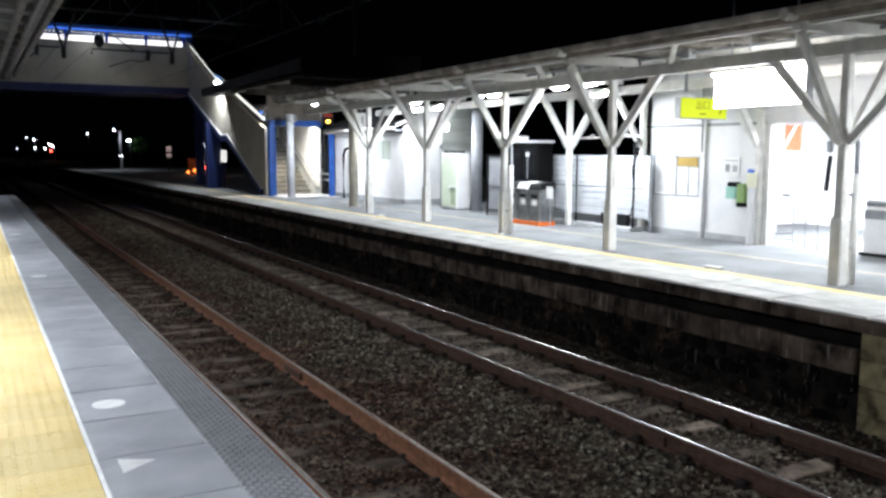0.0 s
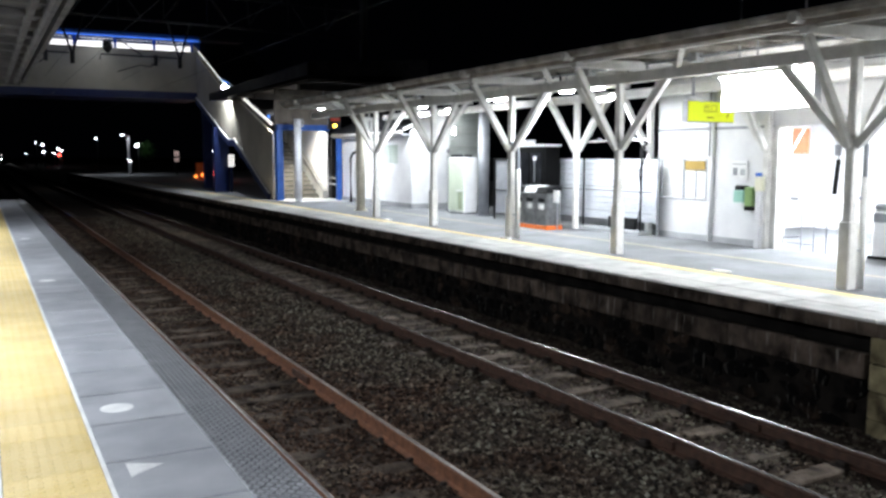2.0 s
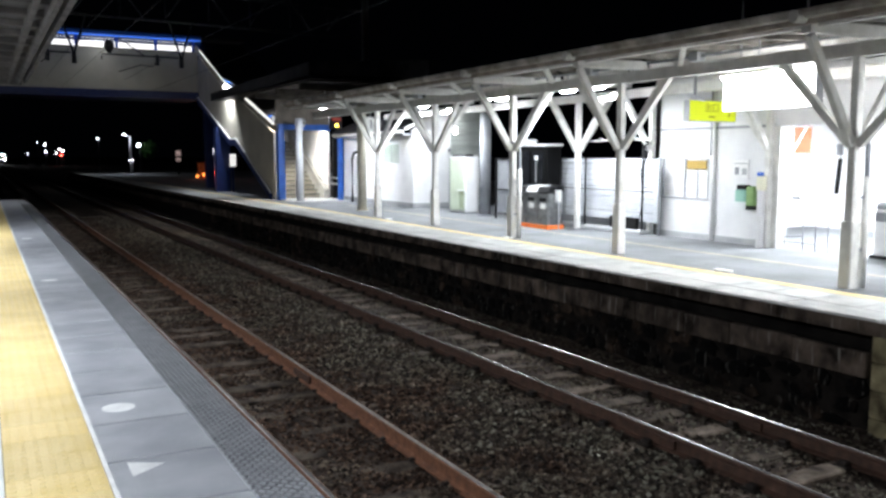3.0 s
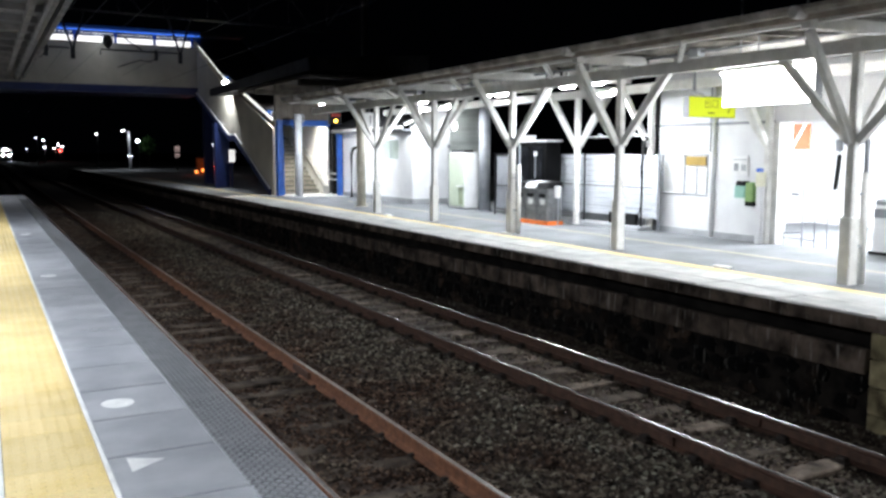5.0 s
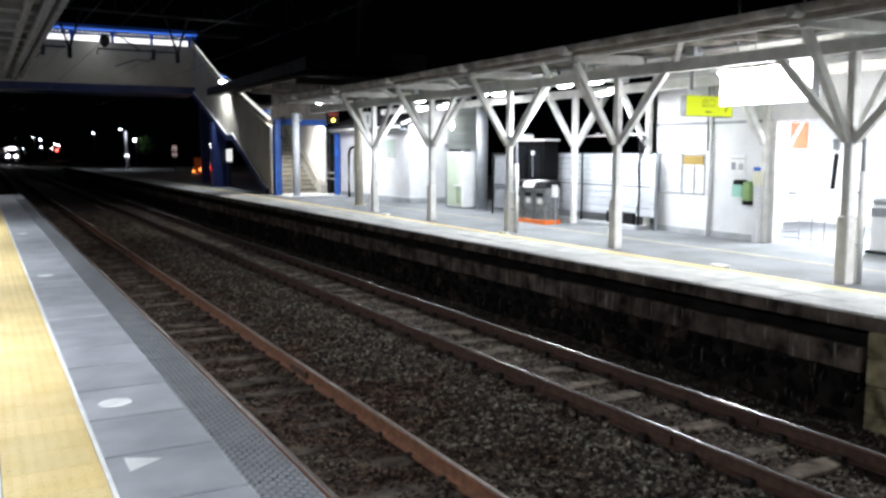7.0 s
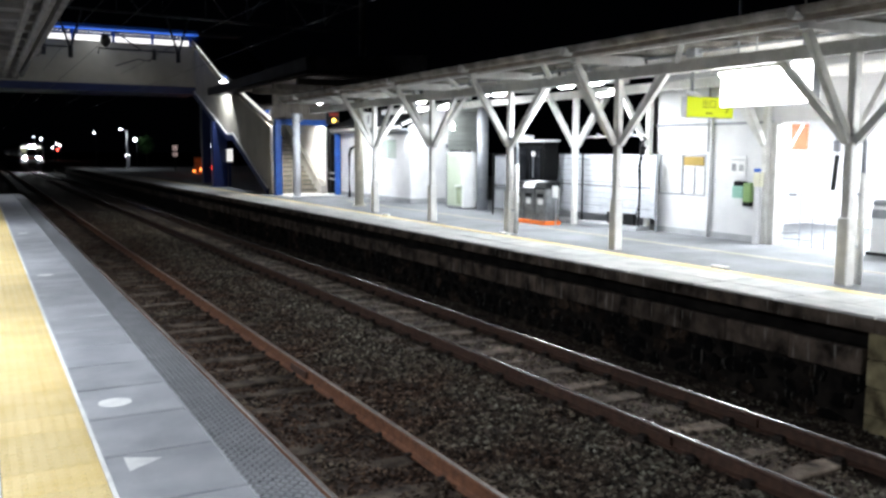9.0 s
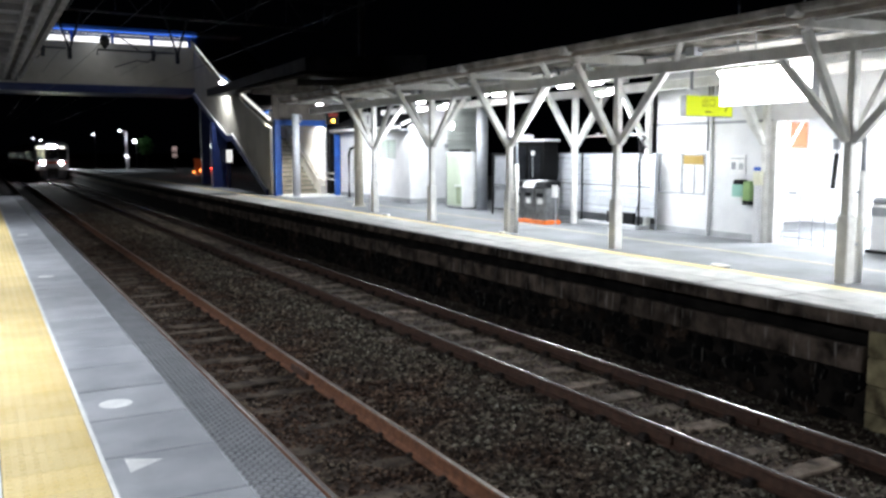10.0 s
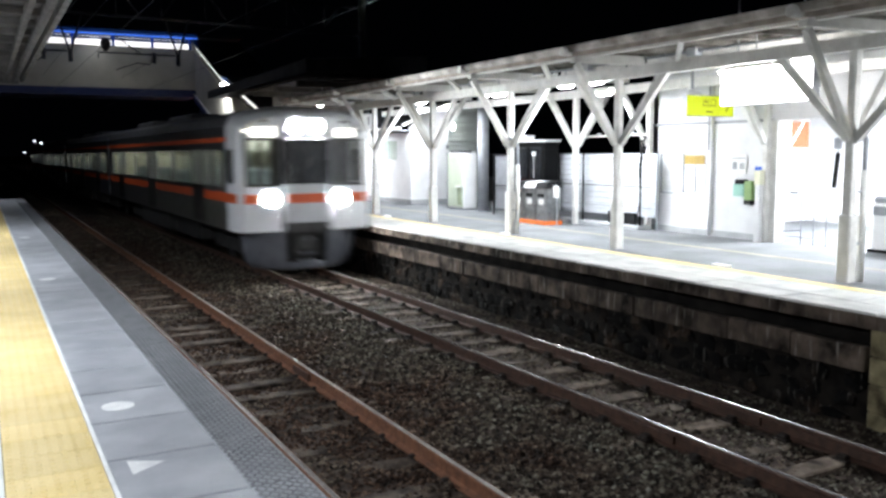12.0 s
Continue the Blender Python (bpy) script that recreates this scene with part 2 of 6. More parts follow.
# ---- mesh building ----
class Shape:
    """Collects vertices and faces, then becomes one mesh."""

    def __init__(self):
        self.v, self.f, self.slot = [], [], []

    def add(self, verts, faces, slot=0):
        k = len(self.v)
        self.v += [tuple(p) for p in verts]
        self.f += [tuple(k + i for i in f) for f in faces]
        self.slot += [slot] * len(faces)
        return self

    def box(self, a, b, slot=0, bevel=0.0):
        (x0, y0, z0), (x1, y1, z1) = a, b
        if bevel:
            e = min(bevel, (x1 - x0) * 0.45, (y1 - y0) * 0.45, (z1 - z0) * 0.45)
            ring = lambda i, z: [(x0 + i, y0 + e, z), (x0 + e, y0 + i, z), (x1 - e, y0 + i, z), (x1 - i, y0 + e, z),
                                 (x1 - i, y1 - e, z), (x1 - e, y1 - i, z), (x0 + e, y1 - i, z), (x0 + i, y1 - e, z)]
            top = [(x0 + e, y0 + e, 0), (x1 - e, y0 + e, 0), (x1 - e, y1 - e, 0), (x0 + e, y1 - e, 0)]
            v = ring(0, z0) + ring(0, z1 - e) + [(x, y, z1) for x, y, _ in top]
            f = [(i, (i + 1) % 8, 8 + (i + 1) % 8, 8 + i) for i in range(8)]
            f += [tuple(range(7, -1, -1)), (16, 17, 18, 19), (9, 10, 17, 16), (11, 12, 18, 17), (13, 14, 19, 18), (15, 8, 16, 19),
                  (8, 9, 16), (10, 11, 17), (12, 13, 18), (14, 15, 19)]
            return self.add(v, f, slot)
        v = [(x, y, z) for z in (z0, z1) for y in (y0, y1) for x in (x0, x1)]
        return self.add(v, [(0, 2, 3, 1), (4, 5, 7, 6), (0, 1, 5, 4), (2, 6, 7, 3), (0, 4, 6, 2), (1, 3, 7, 5)], slot)

    def bar(self, a, b, w, h, slot=0, up=(0, 0, 1)):
        """A squared timber from a to b, w wide and h deep."""
        a, b = Vector(a), Vector(b)
        d = (b - a).normalized()
        s = d.cross(Vector(up))
        s = (s if s.length > 1e-4 else d.cross(Vector((1, 0, 0)))).normalized()
        u = s.cross(d).normalized()
        e = 0.12
        sec = [(-1 + e, -1), (1 - e, -1), (1, -1 + e), (1, 1 - e), (1 - e, 1), (-1 + e, 1), (-1, 1 - e), (-1, -1 + e)]
        v = [p + s * (i * w / 2) + u * (j * h / 2) for p in (a, b) for i, j in sec]
        f = [(i, (i + 1) % 8, 8 + (i + 1) % 8, 8 + i) for i in range(8)] + [tuple(range(7, -1, -1)), tuple(range(8, 16))]
        return self.add(v, f, slot)

    def rod(self, pts, r, n=8, slot=0):
        """A round bar along a line of points; r one radius or one for each point."""
        pts = [Vector(p) for p in pts]
        rs = r if isinstance(r, (list, tuple)) else [r] * len(pts)
        v, f = [], []
        for k, p in enumerate(pts):
            d = (pts[min(k + 1, len(pts) - 1)] - pts[max(k - 1, 0)]).normalized()
            s = d.cross(Vector((0, 0, 1)))
            s = (s if s.length > 1e-3 else d.cross(Vector((1, 0, 0)))).normalized()
            u = s.cross(d)
            v += [p + (s * math.cos(6.28318 * i / n) + u * math.sin(6.28318 * i / n)) * rs[k] for i in range(n)]
        for k in range(len(pts) - 1):
            f += [(k * n + i, k * n + (i + 1) % n, (k + 1) * n + (i + 1) % n, (k + 1) * n + i) for i in range(n)]
        f += [tuple(range(n - 1, -1, -1)), tuple(range((len(pts) - 1) * n, len(pts) * n))]
        return self.add(v, f, slot)

    def sweep(self, profile, y0, y1, slot=0):
        """A closed x-z outline drawn out along y."""
        n = len(profile)
        v = [(x, y, z) for y in (y0, y1) for x, z in profile]
        f = [(i, (i + 1) % n, n + (i + 1) % n, n + i) for i in range(n)] + [tuple(range(n - 1, -1, -1)), tuple(range(n, 2 * n))]
        return self.add(v, f, slot)

    def mesh(self, name, *materials, smooth=False):
        me = bpy.data.meshes.new(name)
        me.from_pydata(self.v, [], self.f)
        for m in materials:
            me.materials.append(m)
        if len(materials) > 1:
            me.polygons.foreach_set("material_index", self.slot)
        bm = bmesh.new()
        bm.from_mesh(me)
        bmesh.ops.recalc_face_normals(bm, faces=bm.faces)
        bm.to_mesh(me)
        bm.free()
        if smooth:
            me.shade_smooth()
        return me


def part(name, shape, mat, parent, label="", smooth=False, at=None):
    mats = mat if isinstance(mat, (list, tuple)) else (mat,)
    ob = new(name, shape if isinstance(shape, bpy.types.Mesh) else shape.mesh(name, *mats, smooth=smooth))
    ob.parent = parent
    if at is not None:
        ob.matrix_basis = at if isinstance(at, Matrix) else Matrix.Translation(at)
    return tagged(ob, label) if label else ob


def thing(name, label, category, at=(0, 0, 0), group="", kind=""):
    ob = new(name)
    ob.empty_display_size = 0.2
    ob.matrix_basis = at if isinstance(at, Matrix) else Matrix.Translation(at)
    return tagged(ob, label, category, group, kind)


def single(name, shape, mat, label, category, at=(0, 0, 0), group="", kind="", smooth=False):
    ob = part(name, shape, mat, None, "", smooth, at)
    return tagged(ob, label, category, group, kind)

# ---- ground and track bed ----
single("ground", Shape().box((-1500, -400, -1.75), (1500, 2500, -1.45)), GROUND, "dark soil and yard beyond the station", "ground", kind="structure")


def ballast_bed():
    s = Shape()
    xs, ys = np.linspace(1.35, 7.66, 36), np.concatenate([np.arange(-8, 30, 0.22), np.arange(30, 460, 8)])
    v = [(x, y, BED_Z - 0.03 + 0.05 * noise.noise((x * 2.3, y * 2.3, 0)) + 0.03 * noise.noise((x * 7, y * 7, 3))) for y in ys for x in xs]
    n = len(xs)
    s.add(v, [(j * n + i, j * n + i + 1, j * n + n + i + 1, j * n + n + i) for j in range(len(ys) - 1) for i in range(n - 1)])
    single("track_bed", s, BALLAST, "bed of dirty brown ballast under two tracks", "track bed", kind="structure", smooth=True)


ballast_bed()


def ballast_stones():
    rng = np.random.default_rng(4)
    v, f = [], []
    base = np.array([(1, 0, 0), (-1, 0, 0), (0, 1, 0), (0, -1, 0), (0, 0, 1), (0, 0, -1)], float)
    tri = [(0, 2, 4), (2, 1, 4), (1, 3, 4), (3, 0, 4), (2, 0, 5), (1, 2, 5), (3, 1, 5), (0, 3, 5)]
    for _ in range(120000):
        y = 1.8 + 40 * rng.random() ** 1.7 if rng.random() < 0.92 else rng.uniform(-3.0, 1.8)
        x = 1.42 + 6.15 * rng.random()
        between = 3.5 < x < 5.35
        if not between and rng.random() < (0.45 if x > 4 else 0.12):
            continue
        r = (0.013 + 0.022 * rng.random()) * (1 if between else 0.8)
        a = rng.random() * 6.283
        c, si = math.cos(a), math.sin(a)
        pts = base * (0.65 + 0.7 * rng.random((6, 1))) * np.array([1.2, 0.9, 0.75]) * r
        z = BED_Z - 0.012 + 0.05 * noise.noise((x * 2.3, y * 2.3, 0)) + (0.03 * rng.random() if between else 0.0)
        k = len(v)
        v += [(x + c * p[0] - si * p[1], y + si * p[0] + c * p[1], z + p[2] + 0.25 * p[0]) for p in pts]
        f += [(k + i, k + j, k + l) for i, j, l in tri]
    me = bpy.data.meshes.new("ballast")
    me.from_pydata(v, [], f)
    m = material("ballast_stone", (0.06, 0.05, 0.042), (0.20, 0.19, 0.17), 40, 0.9, bump=0.3)
    n, l = m.node_tree.nodes, m.node_tree.links
    geo = n.new("ShaderNodeNewGeometry")
    ramp = n.new("ShaderNodeValToRGB")
    els = ramp.color_ramp.elements
    els[0].color, els[1].color = (0.010, 0.0075, 0.0065, 1), (0.25, 0.235, 0.22, 1)
    top = els.new(0.975)
    top.color = (0.165, 0.150, 0.130, 1)
    mid = els.new(0.62)
    mid.color = (0.068, 0.052, 0.043, 1)
    l.new(geo.outputs["Random Per Island"], ramp.inputs["Fac"])
    patch, tone, both = n.new("ShaderNodeTexNoise"), n.new("ShaderNodeValToRGB"), n.new("ShaderNodeMix")
    patch.inputs["Scale"].default_value, patch.inputs["Detail"].default_value = 1.3, 4
    tone.color_ramp.elements[0].position, tone.color_ramp.elements[1].position = 0.35, 0.65
    tone.color_ramp.elements[0].color, tone.color_ramp.elements[1].color = (0.74, 0.53, 0.42, 1), (1.12, 1.16, 1.05, 1)
    both.data_type, both.blend_type = "RGBA", "MULTIPLY"
    both.inputs["Factor"].default_value = 1
    l.new(geo.outputs["Position"], patch.inputs["Vector"])
    place, clean, mingle = n.new("ShaderNodeSeparateXYZ"), n.new("ShaderNodeMapRange"), n.new("ShaderNodeMath")
    clean.inputs["From Min"].default_value, clean.inputs["From Max"].default_value = 3.5, 5.0
    clean.inputs["To Min"].default_value, clean.inputs["To Max"].default_value = -0.12, 0.14
    mingle.operation = "ADD"
    l.new(geo.outputs["Position"], place.inputs["Vector"])
    l.new(place.outputs["X"], clean.inputs["Value"])
    l.new(patch.outputs["Fac"], mingle.inputs[0])
    l.new(clean.outputs["Result"], mingle.inputs[1])
    l.new(mingle.outputs[0], tone.inputs["Fac"])
    l.new(ramp.outputs["Color"], both.inputs[6])
    l.new(tone.outputs["Color"], both.inputs[7])
    l.new(both.outputs[2], n["Principled BSDF"].inputs["Base Color"])
    n["Principled BSDF"].inputs["Specular IOR Level"].default_value = 0.15
    me.materials.append(m)
    tagged(new("ballast", me), "loose brown and grey ballast stones between the rails", "ballast", kind="stuff")


ballast_stones()


def sleepers():
    rng = random.Random(5)
    meshes = []
    for k in range(6):
        s = Shape().box((-1.05, -0.11, -0.16), (1.05, 0.11, 0), bevel=0.015)
        s.v = [(x + rng.uniform(-0.02, 0.02), y + rng.uniform(-0.012, 0.012), z + rng.uniform(-0.008, 0.004)) for x, y, z in s.v]
        meshes.append(s.mesh("sleeper", SLEEPER))
    for label, x in (("near track", 2.75), ("far track", TRACK_X)):
        bed = thing("track_sleepers", "row of worn timber sleepers bedded in ballast, " + label, "sleepers", (x, 0, BED_Z), kind="structure")
        sink = -0.012 if x > 4 else -0.006
        for k in range(-9, 72):
            y = 2.2 + 0.64 * k + rng.uniform(-0.06, 0.06)
            part("sleeper", rng.choice(meshes), SLEEPER, bed, at=pose(rng.uniform(-0.04, 0.04), y, rng.uniform(-0.02, 0.008) - sink, 0, rng.uniform(-0.6, 0.6), rng.uniform(-2.5, 2.5)))


sleepers()


def rail_profile():
    half = [(0.064, 0), (0.064, 0.012), (0.012, 0.03), (0.009, 0.105), (0.031, 0.118), (0.0325, 0.14), (0.027, 0.153)]
    return half + [(-x, z) for x, z in reversed(half)]


def rails():
    clip = Shape().box((-0.15, -0.075, -0.005), (0.15, 0.075, 0.014)).box((0.045, -0.05, 0.01), (0.125, 0.05, 0.055), bevel=0.014).box((-0.125, -0.05, 0.01), (-0.045, 0.05, 0.055), bevel=0.014).mesh("fastening", UNDER_IRON)
    small = Shape().box((-0.08, -0.06, -0.005), (0.08, 0.06, 0.010)).box((0.045, -0.025, 0.01), (0.10, 0.025, 0.036), bevel=0.008).box((-0.10, -0.025, 0.01), (-0.045, 0.025, 0.036), bevel=0.008).mesh("fastening", UNDER_IRON)
    joint = Shape().box((-0.045, -0.28, 0.03), (-0.012, 0.28, 0.115), bevel=0.006).box((0.012, -0.28, 0.03), (0.045, 0.28, 0.115), bevel=0.006).mesh("joint_bar", DARK_RUST)
    for k, x in enumerate(RAILS):
        side = RUST if k < 2 else DARK_RUST
        rail = thing("rail", "rusty running rail with a bright worn head" if k < 2 else "dark brown running rail with a polished head", "rail", (x, 0, RAIL_Z - 0.155), "running rails", "structure")
        part("rail_web", Shape().sweep(rail_profile(), -8, 460), side, rail)
        part("rail_head", Shape().sweep([(-0.020, 0.1530), (-0.015, 0.1560), (-0.008, 0.1578), (0.0, 0.1584), (0.008, 0.1578), (0.015, 0.1560), (0.020, 0.1530)], -8, 460), NEAR_HEAD if k < 2 else RAIL_HEAD, rail, "polished running surface", smooth=True)
        for j in range(-7, 36):
            part("fastening", small if k < 2 else clip, UNDER_IRON, rail, at=(0, 2.2 + 0.64 * j, 0))
        for y in ((9.8, 34.8) if k < 2 else (6.0, 31.0)):
            part("joint_bar", joint, DARK_RUST, rail, at=(0, y, 0))


rails()

# ---- near platform ----
NEAR_END = 33.0


def near_platform():
    base = single("platform_near", Shape().sweep([(-6, -1.5), (1.19, -1.5), (1.19, -0.2), (1.25, -0.2), (1.25, -0.03), (-6, -0.03)], -8, NEAR_END),
                  CONCRETE, "near platform with a yellow tactile strip and grey edging", "platform", kind="structure")
    part("ramp", Shape().add([(-6, NEAR_END, -0.03), (1.25, NEAR_END, -0.03), (1.25, NEAR_END + 9, -1.4), (-6, NEAR_END + 9, -1.4), (-6, NEAR_END, -1.5), (1.25, NEAR_END, -1.5), (1.25, NEAR_END + 9, -1.5), (-6, NEAR_END + 9, -1.5)],
                             [(0, 1, 2, 3), (4, 5, 6, 7), (0, 1, 5, 4), (1, 2, 6, 5), (2, 3, 7, 6), (3, 0, 4, 7)]), CONCRETE, base)
    g = 0.010
    part("joint_bed", Shape().box((0.0, -8, -0.032), (1.24, NEAR_END, -0.02)), MORTAR, base)
    slab = Shape().box((0.466, g, -0.03), (0.992, 0.655 - g, 0), bevel=0.005).mesh("paving_slab", SLAB)
    edge = Shape().box((0.995, g / 2, -0.05), (1.262, 0.655 - g / 2, 0), bevel=0.008).mesh("edge_strip", TREAD)
    line = Shape().box((0.444, 0.001, -0.03), (0.464, 0.654, 0.001)).mesh("white_line", WHITE_LINE)
    rear_line = Shape().box((-0.030, 0.001, -0.03), (0.013, 0.654, 0.001)).mesh("rear_line", WHITE_LINE)
    rear = Shape().box((-1.0, g, -0.03), (-0.032, 0.655 - g, 0), bevel=0.005).mesh("rear_slab", ASPHALT)
    for k in range(-18, 44):
        y = 4.35 + 0.655 * k
        for name, me, m in (("paving_slab", slab, SLAB), ("edge_strip", edge, TREAD), ("white_line", line, WHITE_LINE), ("rear_line", rear_line, WHITE_LINE), ("rear_slab", rear, ASPHALT)):
            part(name, me, m, base, at=(0, y, 0))
    s = Shape().box((0.016, 0.002, -0.03), (0.442, 0.298, 0.0), bevel=0.004)
    for i in range(7):
        for j in range(5):
            x, y, r = 0.046 + 0.0610 * i, 0.03 + 0.0595 * j, 0.015
            s.add([(x - r, y - r, 0), (x + r, y - r, 0), (x + r, y + r, 0), (x - r, y + r, 0), (x - r / 2, y - r / 2, 0.005), (x + r / 2, y - r / 2, 0.005), (x + r / 2, y + r / 2, 0.005), (x - r / 2, y + r / 2, 0.005)],
                  [(4, 5, 6, 7), (0, 1, 5, 4), (1, 2, 6, 5), (2, 3, 7, 6), (3, 0, 4, 7)])
    block = s.mesh("tactile_block", YELLOW)
    for k in range(-33, 102):
        part("tactile_block", block, YELLOW, base, at=(0, 2.2 + 0.3 * k, 0))
    t = Shape()
    for j in range(900):
        for i in range(8):
            x, y = 1.014 + 0.031 * i, 2.2 + 0.031 * j
            t.bar((x - 0.011, y - 0.011, 0.001), (x + 0.011, y + 0.011, 0.001), 0.008, 0.009) if (i + j) % 2 else t.bar((x - 0.011, y + 0.011, 0.001), (x + 0.011, y - 0.011, 0.001), 0.008, 0.009)
    tagged(part("tread_pattern", t, TREAD_BAR, base), kind="stuff")
    for y in (5.31, 11.3, 17.3):
        part("disc_mark", Shape().add([(0.645 + 0.095 * math.cos(a * 0.19635), y + 0.10 * math.sin(a * 0.19635), 0.0015) for a in range(32)], [tuple(range(32))]), WHITE_LINE, base, "white painted disc")
    part("triangle_mark", Shape().add([(0.55, 4.31, 0.0015), (0.72, 4.22, 0.0015), (0.55, 4.10, 0.0015)], [(0, 1, 2)]), WHITE_LINE, base, "white painted triangle")


near_platform()


def near_canopy():
    c = thing("platform_canopy", "low grey ribbed canopy over the near platform", "canopy", (0, 0, 0), kind="structure")
    part("roof_sheet", Shape().add([(x, y, 3.33 + 0.04 * (1.0 - x) + (0.025 if k % 2 else 0) + dz) for dz in (0, 0.05) for y in (-4, 23.0) for k, x in ((0, -4.5), (1, 1.0))],
                                   [(0, 1, 3, 2), (4, 5, 7, 6), (0, 1, 5, 4), (2, 3, 7, 6), (1, 3, 7, 5), (0, 2, 6, 4)]), NEAR_ROOF, c)
    rib = Shape().bar((-4.4, 0, 3.50), (0.86, 0, 3.30), 0.05, 0.09).mesh("rib", NEAR_ROOF)
    for k in range(25):
        part("rib", rib, NEAR_ROOF, c, at=(0, -2.0 + 1.02 * k, 0))
    part("fascia", Shape().box((0.96, -4, 3.24), (1.035, 23.05, 3.42), bevel=0.01), NEAR_ROOF, c)
    part("gutter", Shape().sweep([(0.79, 3.24), (0.82, 3.20), (0.88, 3.20), (0.90, 3.24), (0.90, 3.33), (0.79, 3.33)], -4, 23.0), NEAR_ROOF, c)
    part("purlin", Shape().box((0.60, -4, 3.22), (0.67, 22.9, 3.34)), NEAR_ROOF, c)
    part("end_beam", Shape().bar((-4.4, 22.95, 3.46), (0.93, 22.95, 3.26), 0.08, 0.16), NEAR_ROOF, c)
    post = Shape().rod([(0, 0, 0), (0, 0, 3.35)], 0.09, 12).mesh("post", WHITE_WOOD)
    for y in (1.0, 7.0, 13.0, 19.0):
        part("post", post, WHITE_WOOD, c, at=(-2.6, y, 0))


near_canopy()


def fluorescent(at, length=0.75, label="glowing white fluorescent batten under the canopy"):
    x, y, z = at
    t = thing("fluorescent_lamp", label, "lamp", at, "canopy lamps")
    part("housing", Shape().sweep([(-0.15, -0.03), (-0.145, -0.03), (-0.08, 0.035), (0.08, 0.035), (0.145, -0.03), (0.15, -0.03), (0.09, 0.06), (-0.09, 0.06)], -length / 2 - 0.05, length / 2 + 0.05), WHITE_WOOD, t, "white sheet reflector")
    e = length / 2
    part("diffuser", Shape().rod([(0, -e, -0.02), (0, -e + 0.04, -0.02), (0, e - 0.04, -0.02), (0, e, -0.02)], [0.035, 0.058, 0.058, 0.035], 12), TUBE, t, "glowing diffuser", smooth=True)
    part("hanger", Shape().rod([(0, 0, 0.06), (0, 0, (3.72 if y > 25 else 3.28 if x < 5 else 3.10) - z)], 0.012, 6), GREY_STEEL, t)


for at in NEAR_TUBES:
    fluorescent(at)
for at in FAR_TUBES:
    fluorescent(at, 1.3 if at[1] < 9 else 0.8 if at[1] > 25 else 0.22 if at[1] in (22.85, 17.98) else 0.42)

# ---- far platform ----
FAR_END = 95.0


